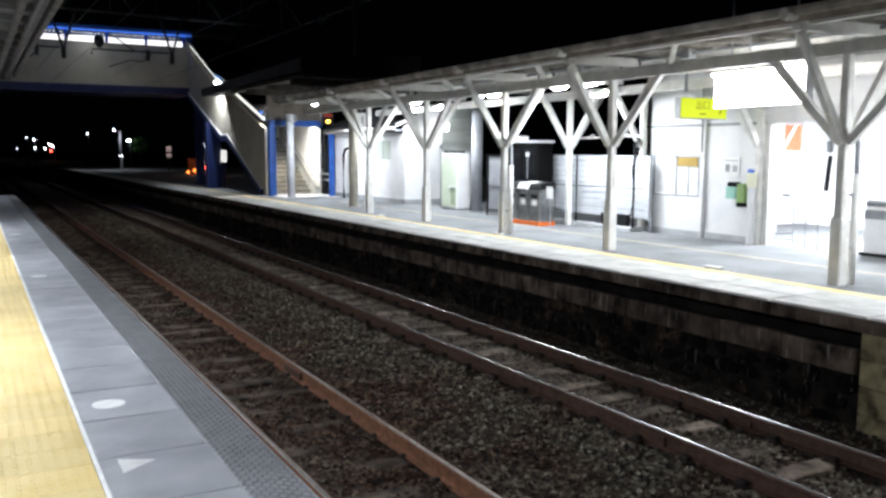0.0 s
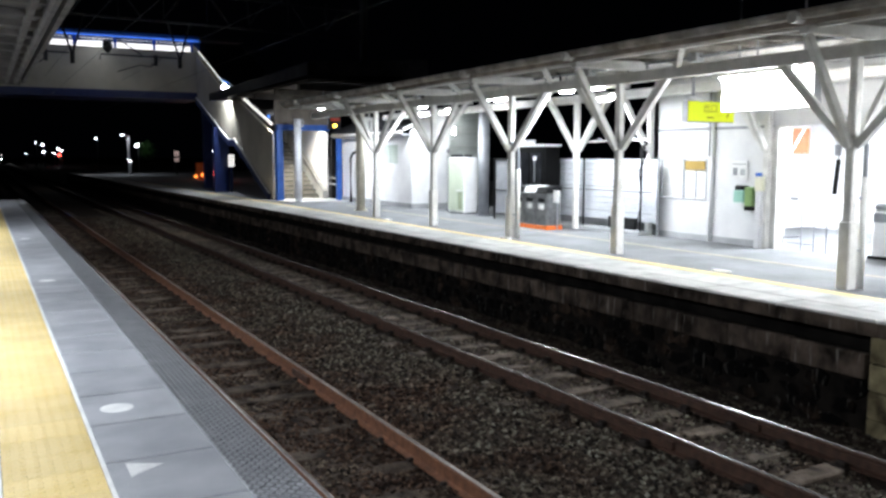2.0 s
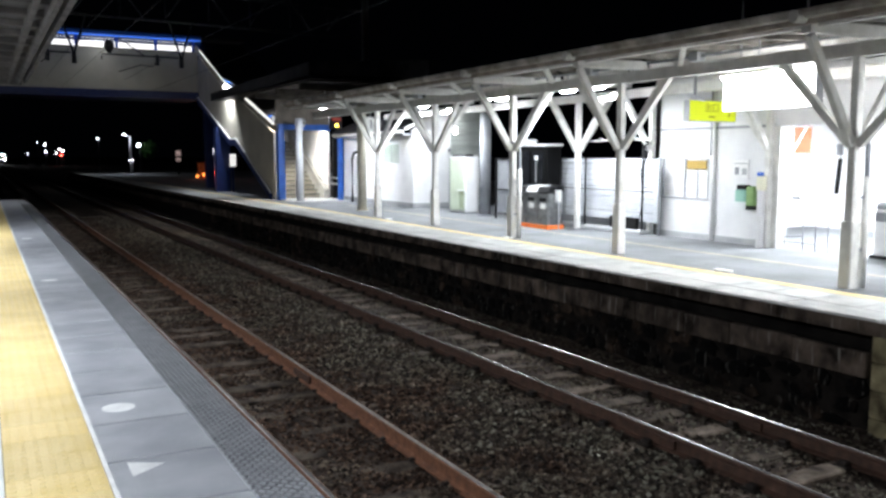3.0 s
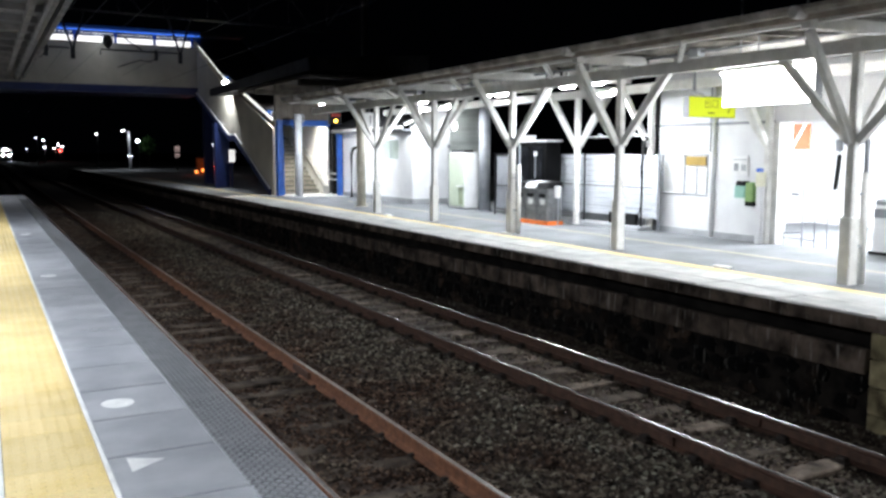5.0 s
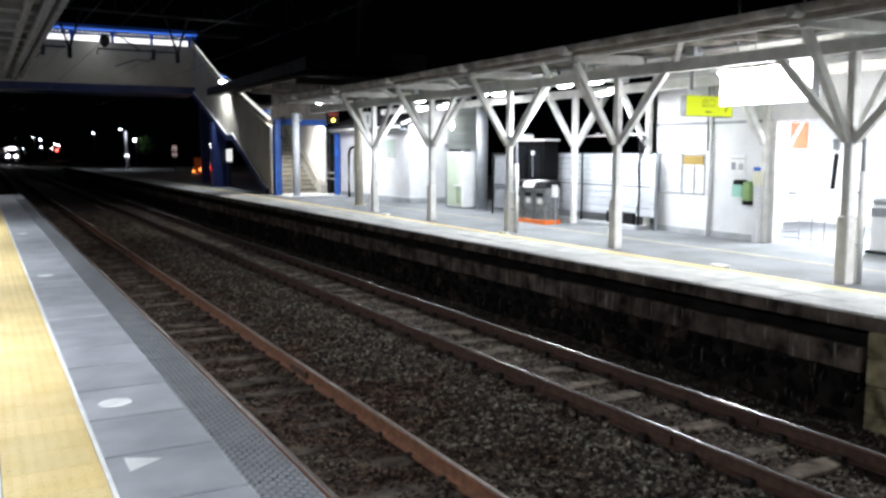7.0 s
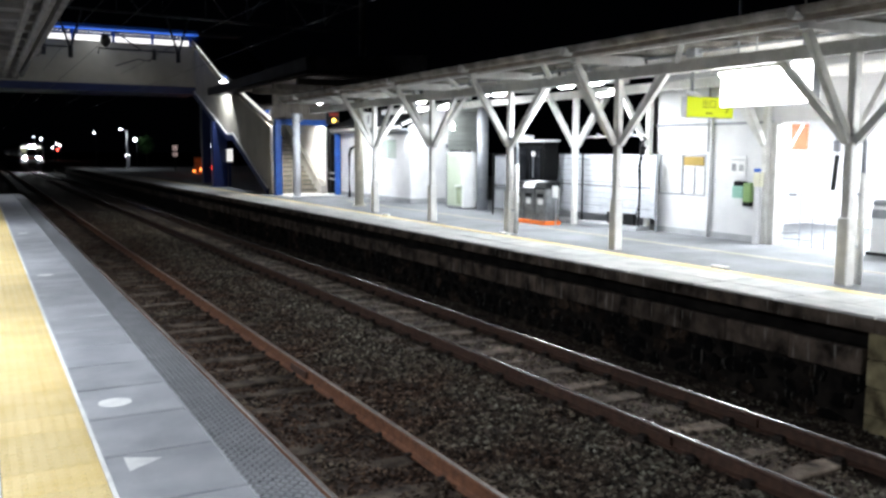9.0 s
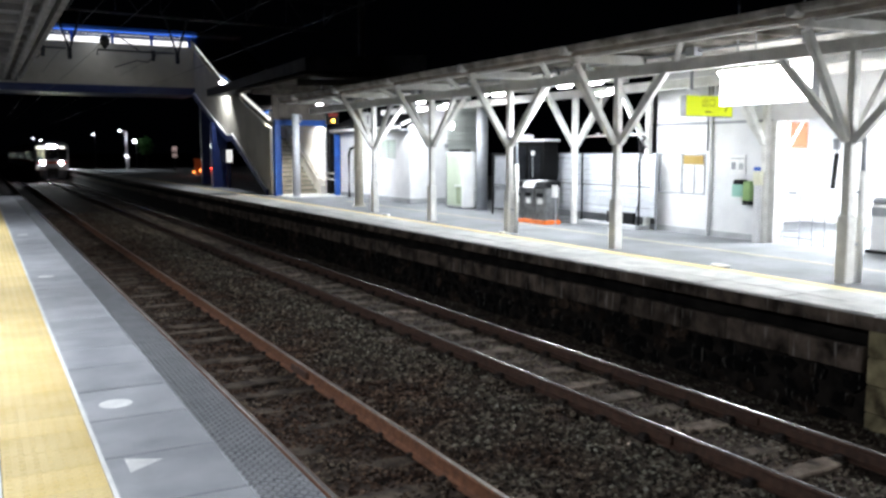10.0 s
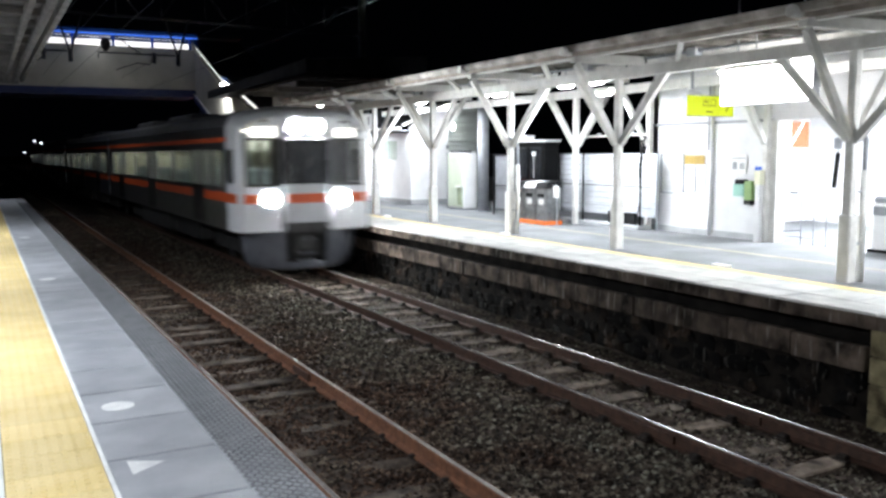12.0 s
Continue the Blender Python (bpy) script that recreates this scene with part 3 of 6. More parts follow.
def far_platform():
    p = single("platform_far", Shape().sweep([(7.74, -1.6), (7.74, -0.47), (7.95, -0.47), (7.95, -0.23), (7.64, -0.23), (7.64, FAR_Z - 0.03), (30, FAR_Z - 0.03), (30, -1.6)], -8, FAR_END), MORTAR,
               "far platform of old masonry with asphalt paving", "platform", kind="structure")
    rng = random.Random(8)
    part("asphalt", Shape().box((8.86, -8, FAR_Z - 0.04), (29.9, FAR_END, FAR_Z)), ASPHALT, p)
    part("pale_line", Shape().box((10.42, -8, FAR_Z), (10.52, 26, FAR_Z + 0.002)), material("faded_yellow_line", (0.30, 0.28, 0.20), (0.42, 0.39, 0.27), 3, 0.8), p)
    cap = Shape().box((7.587, 0.004, -0.228), (8.06, 1.196, FAR_Z), bevel=0.02).mesh("coping_slab", PALE_SLAB)
    face = Shape().box((7.583, 0.002, -0.25), (7.62, 1.198, FAR_Z - 0.022), bevel=0.004).mesh("coping_face", OLD_CONCRETE)
    pave = Shape().box((8.064, 0.003, FAR_Z - 0.05), (8.68, 0.597, FAR_Z), bevel=0.006).mesh("paving_slab", PALE_SLAB)
    tact = Shape().box((8.684, 0.002, FAR_Z - 0.05), (8.856, 0.298, FAR_Z + 0.003), bevel=0.004).mesh("tactile_block", YELLOW)
    for k in range(78):
        part("coping_slab", cap, PALE_SLAB, p, at=(0, 1.6 + 1.2 * k, 0))
        part("coping_face", face, OLD_CONCRETE, p, at=(rng.uniform(-0.004, 0.004), 1.6 + 1.2 * k, 0))
    for k in range(155):
        part("paving_slab", pave, PALE_SLAB, p, at=(0, 1.6 + 0.6 * k, rng.uniform(-0.004, 0.004)))
    for k in range(180):
        part("tactile_block", tact, YELLOW, p, at=(0, 1.6 + 0.3 * k, 0))
    course = [Shape().box((7.655, 0.006, -0.70), (7.75, w - 0.006, -0.45), bevel=0.012).mesh("course_block", OLD_CONCRETE) for w in (0.9, 0.75)]
    y = 5.35
    while y < 45:
        k = rng.randrange(2)
        part("course_block", course[k], OLD_CONCRETE, p, at=(rng.uniform(-0.012, 0.008), y, rng.uniform(-0.008, 0.008)))
        y += (0.9, 0.75)[k]
    # Black strip paints in the shade that the overhang casts only halfway.
    part("recess", Shape().box((7.86, -8, -0.465), (7.94, 95, -0.24)), SOOT_SHADE, p, "recess strip blackened by soot and painted shade")
    part("upper_course", Shape().box((7.67, 45, -0.70), (7.76, 95, -0.45)), OLD_CONCRETE, p)
    stone_meshes = []
    for k in range(18):
        s = Shape()
        n = rng.randrange(5, 9)
        w, h = rng.uniform(0.11, 0.27), rng.uniform(0.085, 0.15)
        turn = rng.uniform(0, 6.283)
        ring = []
        for i in range(n):
            a = turn + 6.283 * (i + rng.uniform(-0.28, 0.28)) / n
            ring.append((w * math.cos(a) * rng.uniform(0.85, 1.2), h * math.sin(a) * rng.uniform(0.85, 1.2)))
        s.add([(0.06, a, b) for a, b in ring] + [(-0.004 - rng.uniform(0, 0.035), a * 0.82, b * 0.82) for a, b in ring] + [(-0.02 - rng.uniform(0, 0.03), 0, 0)],
              [(i, (i + 1) % n, n + (i + 1) % n, n + i) for i in range(n)] + [(n + i, n + (i + 1) % n, 2 * n) for i in range(n)])
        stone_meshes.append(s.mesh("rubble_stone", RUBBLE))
    row = 0
    for z in (-0.81, -1.02, -1.22):
        y = 5.5 + 0.13 * row
        row += 1
        while y < 34:
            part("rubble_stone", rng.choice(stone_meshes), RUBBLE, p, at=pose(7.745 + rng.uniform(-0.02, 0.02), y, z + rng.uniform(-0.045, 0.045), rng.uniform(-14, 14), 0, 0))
            y += rng.uniform(0.27, 0.44)
    for r in range(4):
        for c in range(9):
            z0 = -1.35 + 0.278 * r
            y0 = 5.28 - 0.62 * (c + 1) - (0.0 if r % 2 else 0.0)
            part("ochre_block", Shape().box((7.60, y0 + 0.008, z0 + 0.006), (7.74, y0 + 0.612, z0 + 0.27), bevel=0.015), PALE_STONE, p, "ochre masonry block")


far_platform()

# ---- far canopy: white timber posts with Y braces ----
POST_YS = (6.71, 10.96, 14.17, 17.45, 20.70)
BEAM_Z = 2.74
EAVE_X = 8.22


def y_post(y, sleeve=True, x=9.15, lean=1.12, wall=False):
    t = thing("canopy_post", "white painted timber canopy post with raking braces", "post", (x, y, FAR_Z), "canopy posts")
    h = BEAM_Z - FAR_Z
    part("shaft", Shape().box((-0.056, -0.056, 0), (0.056, 0.056, h), bevel=0.012), WHITE_WOOD, t)
    if sleeve:
        part("sleeve", Shape().box((-0.082, -0.082, 0), (0.082, 0.082, 0.82), bevel=0.015), WHITE_WOOD, t)
    fork = 1.72
    for s in (1,) if wall else (-1, 1):
        part("brace", Shape().bar((0, s * 0.06, fork), (0, s * lean, h - 0.02), 0.085, 0.10), WHITE_WOOD, t)
    part("brace", Shape().bar((-0.06, 0, fork), (-0.86, 0, h + 0.12), 0.085, 0.10), WHITE_WOOD, t)
    if not wall:
        part("brace", Shape().bar((0.06, 0, fork), (0.95, 0, h + 0.12), 0.085, 0.10), WHITE_WOOD, t)
    return t


for y in POST_YS:
    y_post(y)
y_post(15.28, False, 11.57, 0.95)
y_post(13.38, False, 11.98, 0.9, True)
y_post(10.42, False, 11.98, 0.9, True)


def drain_pipe(x, y):
    t = thing("drain_pipe", "grey downpipe strapped beside a canopy post", "pipe", (x, y, FAR_Z), "downpipes")
    part("pipe", Shape().rod([(0, 0, 0), (0, 0, 1.72), (-0.05, 0.03, 1.82), (-0.16, 0.08, 1.86)], 0.03, 10), GREY_PAINT, t, smooth=True)
    part("sleeve", Shape().rod([(0, 0, 0), (0, 0, 1.35)], 0.046, 10), WHITE_WOOD, t, smooth=True)
    for z in (0.45, 1.08):
        part("strap", Shape().box((-0.12, -0.012, z), (0.07, 0.012, z + 0.03)), GREY_STEEL, t)


drain_pipe(9.34, 6.66)
drain_pipe(9.21, 14.02)


def far_canopy():
    c = thing("canopy_roof", "long timber canopy roof with pale boarding and brown eaves", "canopy", kind="structure")
    y0, y1 = -6.0, 25.4
    under = lambda x: 3.07 + 0.035 * (x - EAVE_X)
    part("boarding", Shape().add([(x, y, under(x) + d) for d in (0, 0.03) for y in (y0, y1) for x in (EAVE_X, 12.1)],
                                 [(0, 1, 3, 2), (4, 5, 7, 6), (0, 1, 5, 4), (2, 3, 7, 6), (1, 3, 7, 5), (0, 2, 6, 4)]), ROOF_UNDER, c)
    part("roof_sheet", Shape().add([(x, y, under(x) + 0.035 + d) for d in (0, 0.04) for y in (y0, y1) for x in (EAVE_X - 0.06, 12.1)],
                                   [(0, 1, 3, 2), (4, 5, 7, 6), (0, 1, 5, 4), (2, 3, 7, 6), (1, 3, 7, 5), (0, 2, 6, 4)]), ROOF_DARK, c)
    part("eave_board", Shape().box((EAVE_X - 0.05, y0, 2.96), (EAVE_X - 0.01, y1, 3.075), bevel=0.006), EAVE, c, "weathered brown eave board")
    part("gutter", Shape().sweep([(EAVE_X - 0.15, 3.075), (EAVE_X - 0.13, 3.03), (EAVE_X - 0.08, 3.02), (EAVE_X - 0.05, 3.075), (EAVE_X - 0.06, 3.12), (EAVE_X - 0.15, 3.12)], y0, y1), GRIMY_WHITE, c)
    part("main_beam", Shape().box((9.07, y0, BEAM_Z - 0.08), (9.23, y1, BEAM_Z + 0.09), bevel=0.012), WHITE_WOOD, c)
    part("rear_beam", Shape().box((11.47, y0, BEAM_Z - 0.08), (11.63, y1, BEAM_Z + 0.09), bevel=0.012), WHITE_WOOD, c)
    part("purlin", Shape().box((8.34, y0, 2.95), (8.44, y1, 3.06)), WHITE_WOOD, c)
    part("purlin", Shape().box((10.2, y0, 2.98), (10.3, y1, 3.12)), WHITE_WOOD, c)
    tie = Shape().bar((EAVE_X, 0, 2.95), (12.05, 0, 2.99), 0.12, 0.14).mesh("cross_beam", WHITE_WOOD)
    for y in POST_YS + (2.5, -1.7, 23.9):
        part("cross_beam", tie, WHITE_WOOD, c, at=(0, y, 0))
        part("knee_strut", Shape().bar((9.15, y - 1.3, 2.83), (EAVE_X + 0.05, y - 2.3, 2.97), 0.07, 0.08), WHITE_WOOD, c)
        part("beam_end", Shape().rod([(EAVE_X - 0.22, y, 3.04), (EAVE_X - 0.02, y, 3.04)], 0.07, 10), WHITE_WOOD, c)
    raft = Shape().bar((EAVE_X, 0, 3.03), (12.05, 0, 3.16), 0.05, 0.07).mesh("rafter", ROOF_UNDER)
    for k in range(52):
        part("rafter", raft, ROOF_UNDER, c, at=(0, y0 + 0.3 + 0.6 * k, 0))


far_canopy()


def hanging_sign(at, w, h, d, face, label, posts=True):
    t = thing("hanging_sign", label, "sign", at)
    part("case", Shape().box((-w / 2, -d / 2, -h / 2), (w / 2, d / 2, h / 2), bevel=0.01), GREY_STEEL, t)
    part("face", Shape().box((-w / 2 + 0.012, -d / 2 - 0.006, -h / 2 + 0.012), (w / 2 - 0.012, -d / 2 + 0.002, h / 2 - 0.012)), face, t)
    part("face", Shape().box((-w / 2 + 0.012, d / 2 - 0.002, -h / 2 + 0.012), (w / 2 - 0.012, d / 2 + 0.006, h / 2 - 0.012)), face, t)
    for s in (-1, 1):
        part("hanger", Shape().rod([(s * w * 0.35, 0, h / 2), (s * w * 0.35, 0, 3.05 - at[2])], 0.015, 6), GREY_STEEL, t)
    return t


exit_sign = hanging_sign((11.14, 11.0, 2.27), 1.1, 0.36, 0.14, SIGN_YELLOW, "lit yellow exit sign with an arrow, hung under the canopy")
OLIVE_PRINT = material("olive_sign_print", (0.28, 0.32, 0.02), (0.34, 0.38, 0.03), 8, 0.6, bump=0)


def lettering(text, size, mat, parent, at):
    curve = bpy.data.curves.new("lettering", "FONT")
    curve.body, curve.size, curve.extrude, curve.align_x, curve.align_y = text, size, 0.0015, "CENTER", "CENTER"
    source = new("lettering_source", curve)
    me = source.to_mesh().copy()
    bpy.data.objects.remove(source)
    me.materials.clear()
    me.materials.append(mat)
    return part("lettering", me, mat, parent, at=at)


lettering("出口", 0.17, OLIVE_PRINT, exit_sign, pose(-0.03, -0.079, 0.045, 90, 0, 0))
for x, z, w, h in ((-0.03, -0.10, 0.15, 0.025), (0.37, 0.03, 0.15, 0.028)):
    part("print_bar", Shape().box((x - w / 2, -0.081, z - h / 2), (x + w / 2, -0.077, z + h / 2)), OLIVE_PRINT, exit_sign)
part("arrow_bar", Shape().bar((0.44, -0.079, 0.03), (0.36, -0.079, -0.09), 0.004, 0.03), OLIVE_PRINT, exit_sign)
board = hanging_sign((0, 0, 0), 1.62, 0.62, 0.16, SIGN_WHITE, "large lit white station board hung along the platform")
board.matrix_basis = pose(9.9, 8.63, 2.47, 0, 0, -90)

# ---- station building ----
WALL_X = 12.1


def wall_with_hole(y0, y1, z0, z1, hole, x=WALL_X, d=0.16):
    hy0, hy1, hz0, hz1 = hole
    return Shape().box((x, y0, z0), (x + d, hy0, z1)).box((x, hy1, z0), (x + d, y1, z1)).box((x, hy0, z0), (x + d, hy1, hz0)).box((x, hy0, hz1), (x + d, hy1, z1))


def station():
    b = thing("station_building", "white plastered station building along the far platform", "building", kind="structure")
    part("wall", wall_with_hole(10.40, 13.42, FAR_Z, 3.2, (11.92, 13.18, 0.67, 1.47)), WHITE_WALL, b)
    part("wall", Shape().box((WALL_X, 13.26, FAR_Z), (17, 13.42, 3.2)), WHITE_WALL, b)
    part("wall", Shape().box((WALL_X, 6.6, 2.02), (WALL_X + 0.16, 10.40, 3.2)), WHITE_WALL, b, "lintel over the ticket gate")
    part("wall", wall_with_hole(-2, 7.9, FAR_Z, 2.02, (5.9, 7.6, 0.75, 1.75)), WHITE_WALL, b)
    part("wall", Shape().box((WALL_X, -2, 2.02), (WALL_X + 0.16, 6.6, 3.2)), WHITE_WALL, b)
    part("rear_wall", Shape().box((16.6, -2, FAR_Z), (16.8, 13.4, 3.2)), WHITE_WALL, b)
    part("end_wall", Shape().box((WALL_X, -2.2, FAR_Z), (16.8, -2, 3.2)), WHITE_WALL, b)
    part("ceiling_panel", Shape().box((WALL_X, -2, 3.0), (16.8, 13.4, 3.1)), WHITE_WALL, b)
    part("roof", Shape().box((WALL_X + 0.02, -2.4, 3.22), (17.2, 13.6, 3.4)), ROOF_DARK, b)
    part("plinth", Shape().box((WALL_X - 0.03, 10.38, FAR_Z), (WALL_X - 0.002, 13.44, 0.02)), CONCRETE, b)
    part("jamb", Shape().box((WALL_X - 0.06, 10.26, FAR_Z), (WALL_X + 0.2, 10.40, 2.02), bevel=0.01), WHITE_WOOD, b)
    part("seam", Shape().box((WALL_X - 0.012, 10.40, 2.0), (WALL_X - 0.001, 13.42, 2.05)), GREY_PAINT, b)


station()


def window(y0, y1, z0, z1):
    t = thing("window_1", "grey framed sliding window with a white blind behind", "window", (WALL_X, (y0 + y1) / 2, z0), kind="structure")
    w, h = y1 - y0, z1 - z0
    for a, bb in (((-0.012, -w / 2, 0), (0.06, w / 2, 0.025)), ((-0.012, -w / 2, h - 0.025), (0.06, w / 2, h)), ((-0.012, -w / 2, 0.025), (0.06, -w / 2 + 0.025, h - 0.025)), ((-0.012, w / 2 - 0.025, 0.025), (0.06, w / 2, h - 0.025)), ((-0.012, -0.018, 0.025), (0.06, 0.018, h - 0.025))):
        part("window_frame", Shape().box(a, bb), GREY_STEEL, t)
    part("pane", Shape().box((0.02, 0.03, 0.04), (0.03, w / 2 - 0.04, h - 0.04)), PAPER, t, "white blind")
    part("pane", Shape().box((0.02, -w / 2 + 0.04, 0.04), (0.03, -0.03, h - 0.04)), PAPER, t)
    part("notice", Shape().box((-0.012, -w / 2 + 0.06, h - 0.22), (0.015, -0.05, h - 0.05)), OCHRE_SIGN, t, "ochre notice")
    part("bar", Shape().box((0.005, -w * 0.27, 0.04), (0.018, -w * 0.25, h - 0.25)), GREY_PAINT, t)


window(11.92, 13.18, 0.67, 1.47)
window(5.9, 7.6, 0.75, 1.75)


def wall_pipe():
    t = thing("wall_pipe", "white painted downpipe on the station wall", "pipe", (12.03, 11.77, FAR_Z))
    part("pipe", Shape().rod([(0.03, 0, 0), (0.03, 0, 2.9)], 0.034, 12), WHITE_WALL, t, smooth=True)
    part("pipe", Shape().rod([(0.05, 0.10, 1.6), (0.05, 0.10, 2.9)], 0.014, 8), GREY_PAINT, t, smooth=True)


wall_pipe()


def ticket_gate():
    g = thing("ticket_gate_rail", "thin steel barrier rails at the ticket gate", "barrier", (12.2, 8.9, FAR_Z))
    for y, h in ((0.45, 0.52), (0.69, 0.50), (0.94, 0.98), (1.31, 0.30)):
        part("post", Shape().rod([(0, y, 0), (0, y, h)], 0.009, 6), GREY_PAINT, g)
    part("rail", Shape().rod([(0, 0.69, 0.12), (0, 1.43, 0.13)], 0.009, 6), GREY_PAINT, g)
    part("rail", Shape().rod([(0, 0.97, 0.24), (0, 1.32, 0.20)], 0.014, 6), GREY_PAINT, g)
    part("cap", Shape().box((-0.02, 1.02, 0.86), (0.02, 1.18, 0.90), bevel=0.006), GREY_STEEL, g)
    k = thing("hall_sign", "narrow dark sign hung in the ticket hall opening", "sign", (12.3, 9.28, 1.16))
    part("board", Shape().bar((0, -0.02, 0.30), (0, 0.03, -0.27), 0.06, 0.05), BLACK, k)
    part("head", Shape().box((-0.02, -0.07, 0.36), (0.02, 0.05, 0.54), bevel=0.006), GREY_PAINT, k)
    part("hanger", Shape().rod([(0, -0.02, 0.3), (0, -0.02, 1.84)], 0.01, 6), GREY_PAINT, k)
    m = thing("ticket_machine", "white ticket machine with grey panel and dark slots", "ticket machine", (14.6, 9.6, FAR_Z))
    part("body", Shape().box((-0.3, -0.3, 0), (0.3, 0.3, 1.3), bevel=0.03), WHITE_WALL, m)
    for z in (0.75, 1.05):
        part("slot", Shape().box((-0.306, -0.15, z), (-0.295, 0.10, z + 0.06)), GREY_PAINT, m)
    o = thing("orange_banner", "orange poster with a white diagonal band", "poster", (13.96, 11.40, 1.555))
    part("sheet", Shape().box((-0.30, 0, 0.0), (0.30, 0.02, 0.50)), POSTER_ORANGE, o)
    part("band", Shape().bar((-0.24, -0.004, 0.0), (0.14, -0.004, 0.50), 0.05, 0.006, up=(0, 1, 0)), WHITE_LINE, o)
    part("band", Shape().box((-0.26, -0.004, 0.0), (-0.21, -0.001, 0.50)), WHITE_LINE, o)


ticket_gate()

# ---- waiting room, clutter on the far platform ----


def white_room():
    b = thing("platform_hut", "white plastered platform hut with a small frosted window", "hut", (0, 0, 0), kind="structure")
    x, y0, y1 = 11.72, 23.8, 29.55
    part("wall", wall_with_hole(y0 + 0.15, y1, FAR_Z, 2.14, (24.81, 26.12, 1.28, 1.88), x, 0.15), WHITE_WALL, b)
    end = [(x, FAR_Z), (13.04, FAR_Z), (13.04, 2.98), (12.5, 2.80), (x, 2.30)]
    part("end_wall", Shape().add([(u, y, z) for y in (y0, y0 + 0.15) for u, z in end], [tuple(range(5)), tuple(range(5, 10))] + [(i, (i + 1) % 5, 5 + (i + 1) % 5, 5 + i) for i in range(5)]), WHITE_WALL, b)
    part("wall", Shape().box((x + 0.15, y1 - 0.15, FAR_Z), (14.6, y1, 2.14)), WHITE_WALL, b)
    part("rear_wall", Shape().box((14.6, y0 + 0.4, FAR_Z), (14.75, y1, 2.9)), WHITE_WALL, b)
    part("plinth", Shape().box((x - 0.03, y0 - 0.03, FAR_Z), (x - 0.002, y1, 0.05)), CONCRETE, b)
    part("plinth", Shape().box((x, y0 - 0.03, FAR_Z), (13.04, y0 - 0.002, 0.05)), CONCRETE, b)
    # Shading beneath the eave is put into this slab's grey colour.
    part("eave", Shape().box((x - 0.30, y0 + 0.05, 2.15), (x + 0.4, y1 + 0.2, 2.21), bevel=0.01), GREY_PAINT, b, "eave soffit greyed for its shade")
    part("eave_gutter", Shape().rod([(x - 0.33, y0 + 0.05, 2.25), (x - 0.33, y1 + 0.2, 2.25)], 0.05, 8), WHITE_WOOD, b, smooth=True)
    slope = [(x - 0.34, 2.30), (13.1, 3.02), (14.9, 3.02), (14.9, 3.08), (13.08, 3.08), (x - 0.36, 2.36)]
    part("roof", Shape().add([(u, y, z) for y in (y0 + 0.16, y1 + 0.25) for u, z in slope], [tuple(range(6)), tuple(range(6, 12))] + [(i, (i + 1) % 6, 6 + (i + 1) % 6, 6 + i) for i in range(6)]), ROOF_DARK, b)
    part("verge_board", Shape().bar((x - 0.30, y0 - 0.04, 2.33), (13.05, y0 - 0.04, 3.03), 0.06, 0.09), WHITE_WOOD, b)
    part("frosted_pane", Shape().box((x + 0.05, 24.81, 1.28), (x + 0.07, 26.12, 1.88)), material("frosted_pane", (0.42, 0.49, 0.43), (0.52, 0.59, 0.53), 3, 0.4), b)
    part("window_bar", Shape().box((x + 0.035, 25.45, 1.28), (x + 0.05, 25.49, 1.88)), GREY_PAINT, b)
    for k in range(20):
        part("siding_board", Shape().box((13.06, y0 + 0.18 + (0.012 if k % 2 else 0), FAR_Z + 0.15 * k), (14.6, y0 + 0.24, FAR_Z + 0.15 * (k + 1) - 0.012)), SIDING, b)
    part("switch_box", Shape().box((12.95, y0 - 0.05, 1.62), (13.03, y0 - 0.002, 1.74), bevel=0.01), GREY_PAINT, b)
    c = thing("platform_cabinet", "white cabinet with a pale green front niche beside the hut", "cabinet", (11.76, 20.66, FAR_Z))
    part("body", Shape().box((0.03, 0, 0.04), (0.46, 0.92, 1.58), bevel=0.012), WHITE_WALL, c)
    part("foot", Shape().box((0.05, 0.02, 0), (0.44, 0.90, 0.04)), GREY_PAINT, c)
    green = material("pale_green_cabinet_front", (0.50, 0.57, 0.44), (0.60, 0.67, 0.54), 3, 0.5)
    part("front", Shape().box((0.012, 0.03, 0.08), (0.028, 0.87, 1.54), bevel=0.004), green, c, "pale green front")
    part("niche", Shape().box((0.002, 0.06, 0.14), (0.012, 0.32, 0.62), bevel=0.002), material("dull_green_niche", (0.26, 0.31, 0.20), (0.36, 0.41, 0.28), 4, 0.6), c)
    part("shelf", Shape().box((-0.06, 0.04, 0.63), (0.012, 0.34, 0.66), bevel=0.004), WHITE_WALL, c)
    part("edge_trim", Shape().box((-0.004, 0.885, 0.04), (0.028, 0.915, 1.58)), GREY_PAINT, c)
    part("top_hood", Shape().box((0.06, 0.06, 1.58), (0.34, 0.84, 1.65), bevel=0.02), BLACK, c, "low black hood")
    w = thing("wall_lamp", "small glowing lamp on the gable wall of the hut", "lamp", (13.0, 23.45, 2.30))
    part("bulb", Shape().rod([(0, -0.02, -0.12), (0, -0.02, -0.08), (0, -0.02, 0.08), (0, -0.02, 0.12)], [0.02, 0.045, 0.045, 0.02], 10), TUBE, w, smooth=True)
    part("bracket", Shape().rod([(0, 0, 0.12), (0, 0.10, 0.2), (0, 0.36, 0.2)], 0.015, 6), GREY_PAINT, w)
    v = thing("yellow_pipe", "pale yellow vertical pipe behind the grey column", "pipe", (12.45, 19.3, FAR_Z))
    part("shaft", Shape().rod([(0, 0, 0), (0, 0, 2.6)], 0.05, 10), material("pale_yellow_pipe", (0.55, 0.55, 0.22), (0.65, 0.65, 0.30), 4, 0.5), v, smooth=True)


white_room()


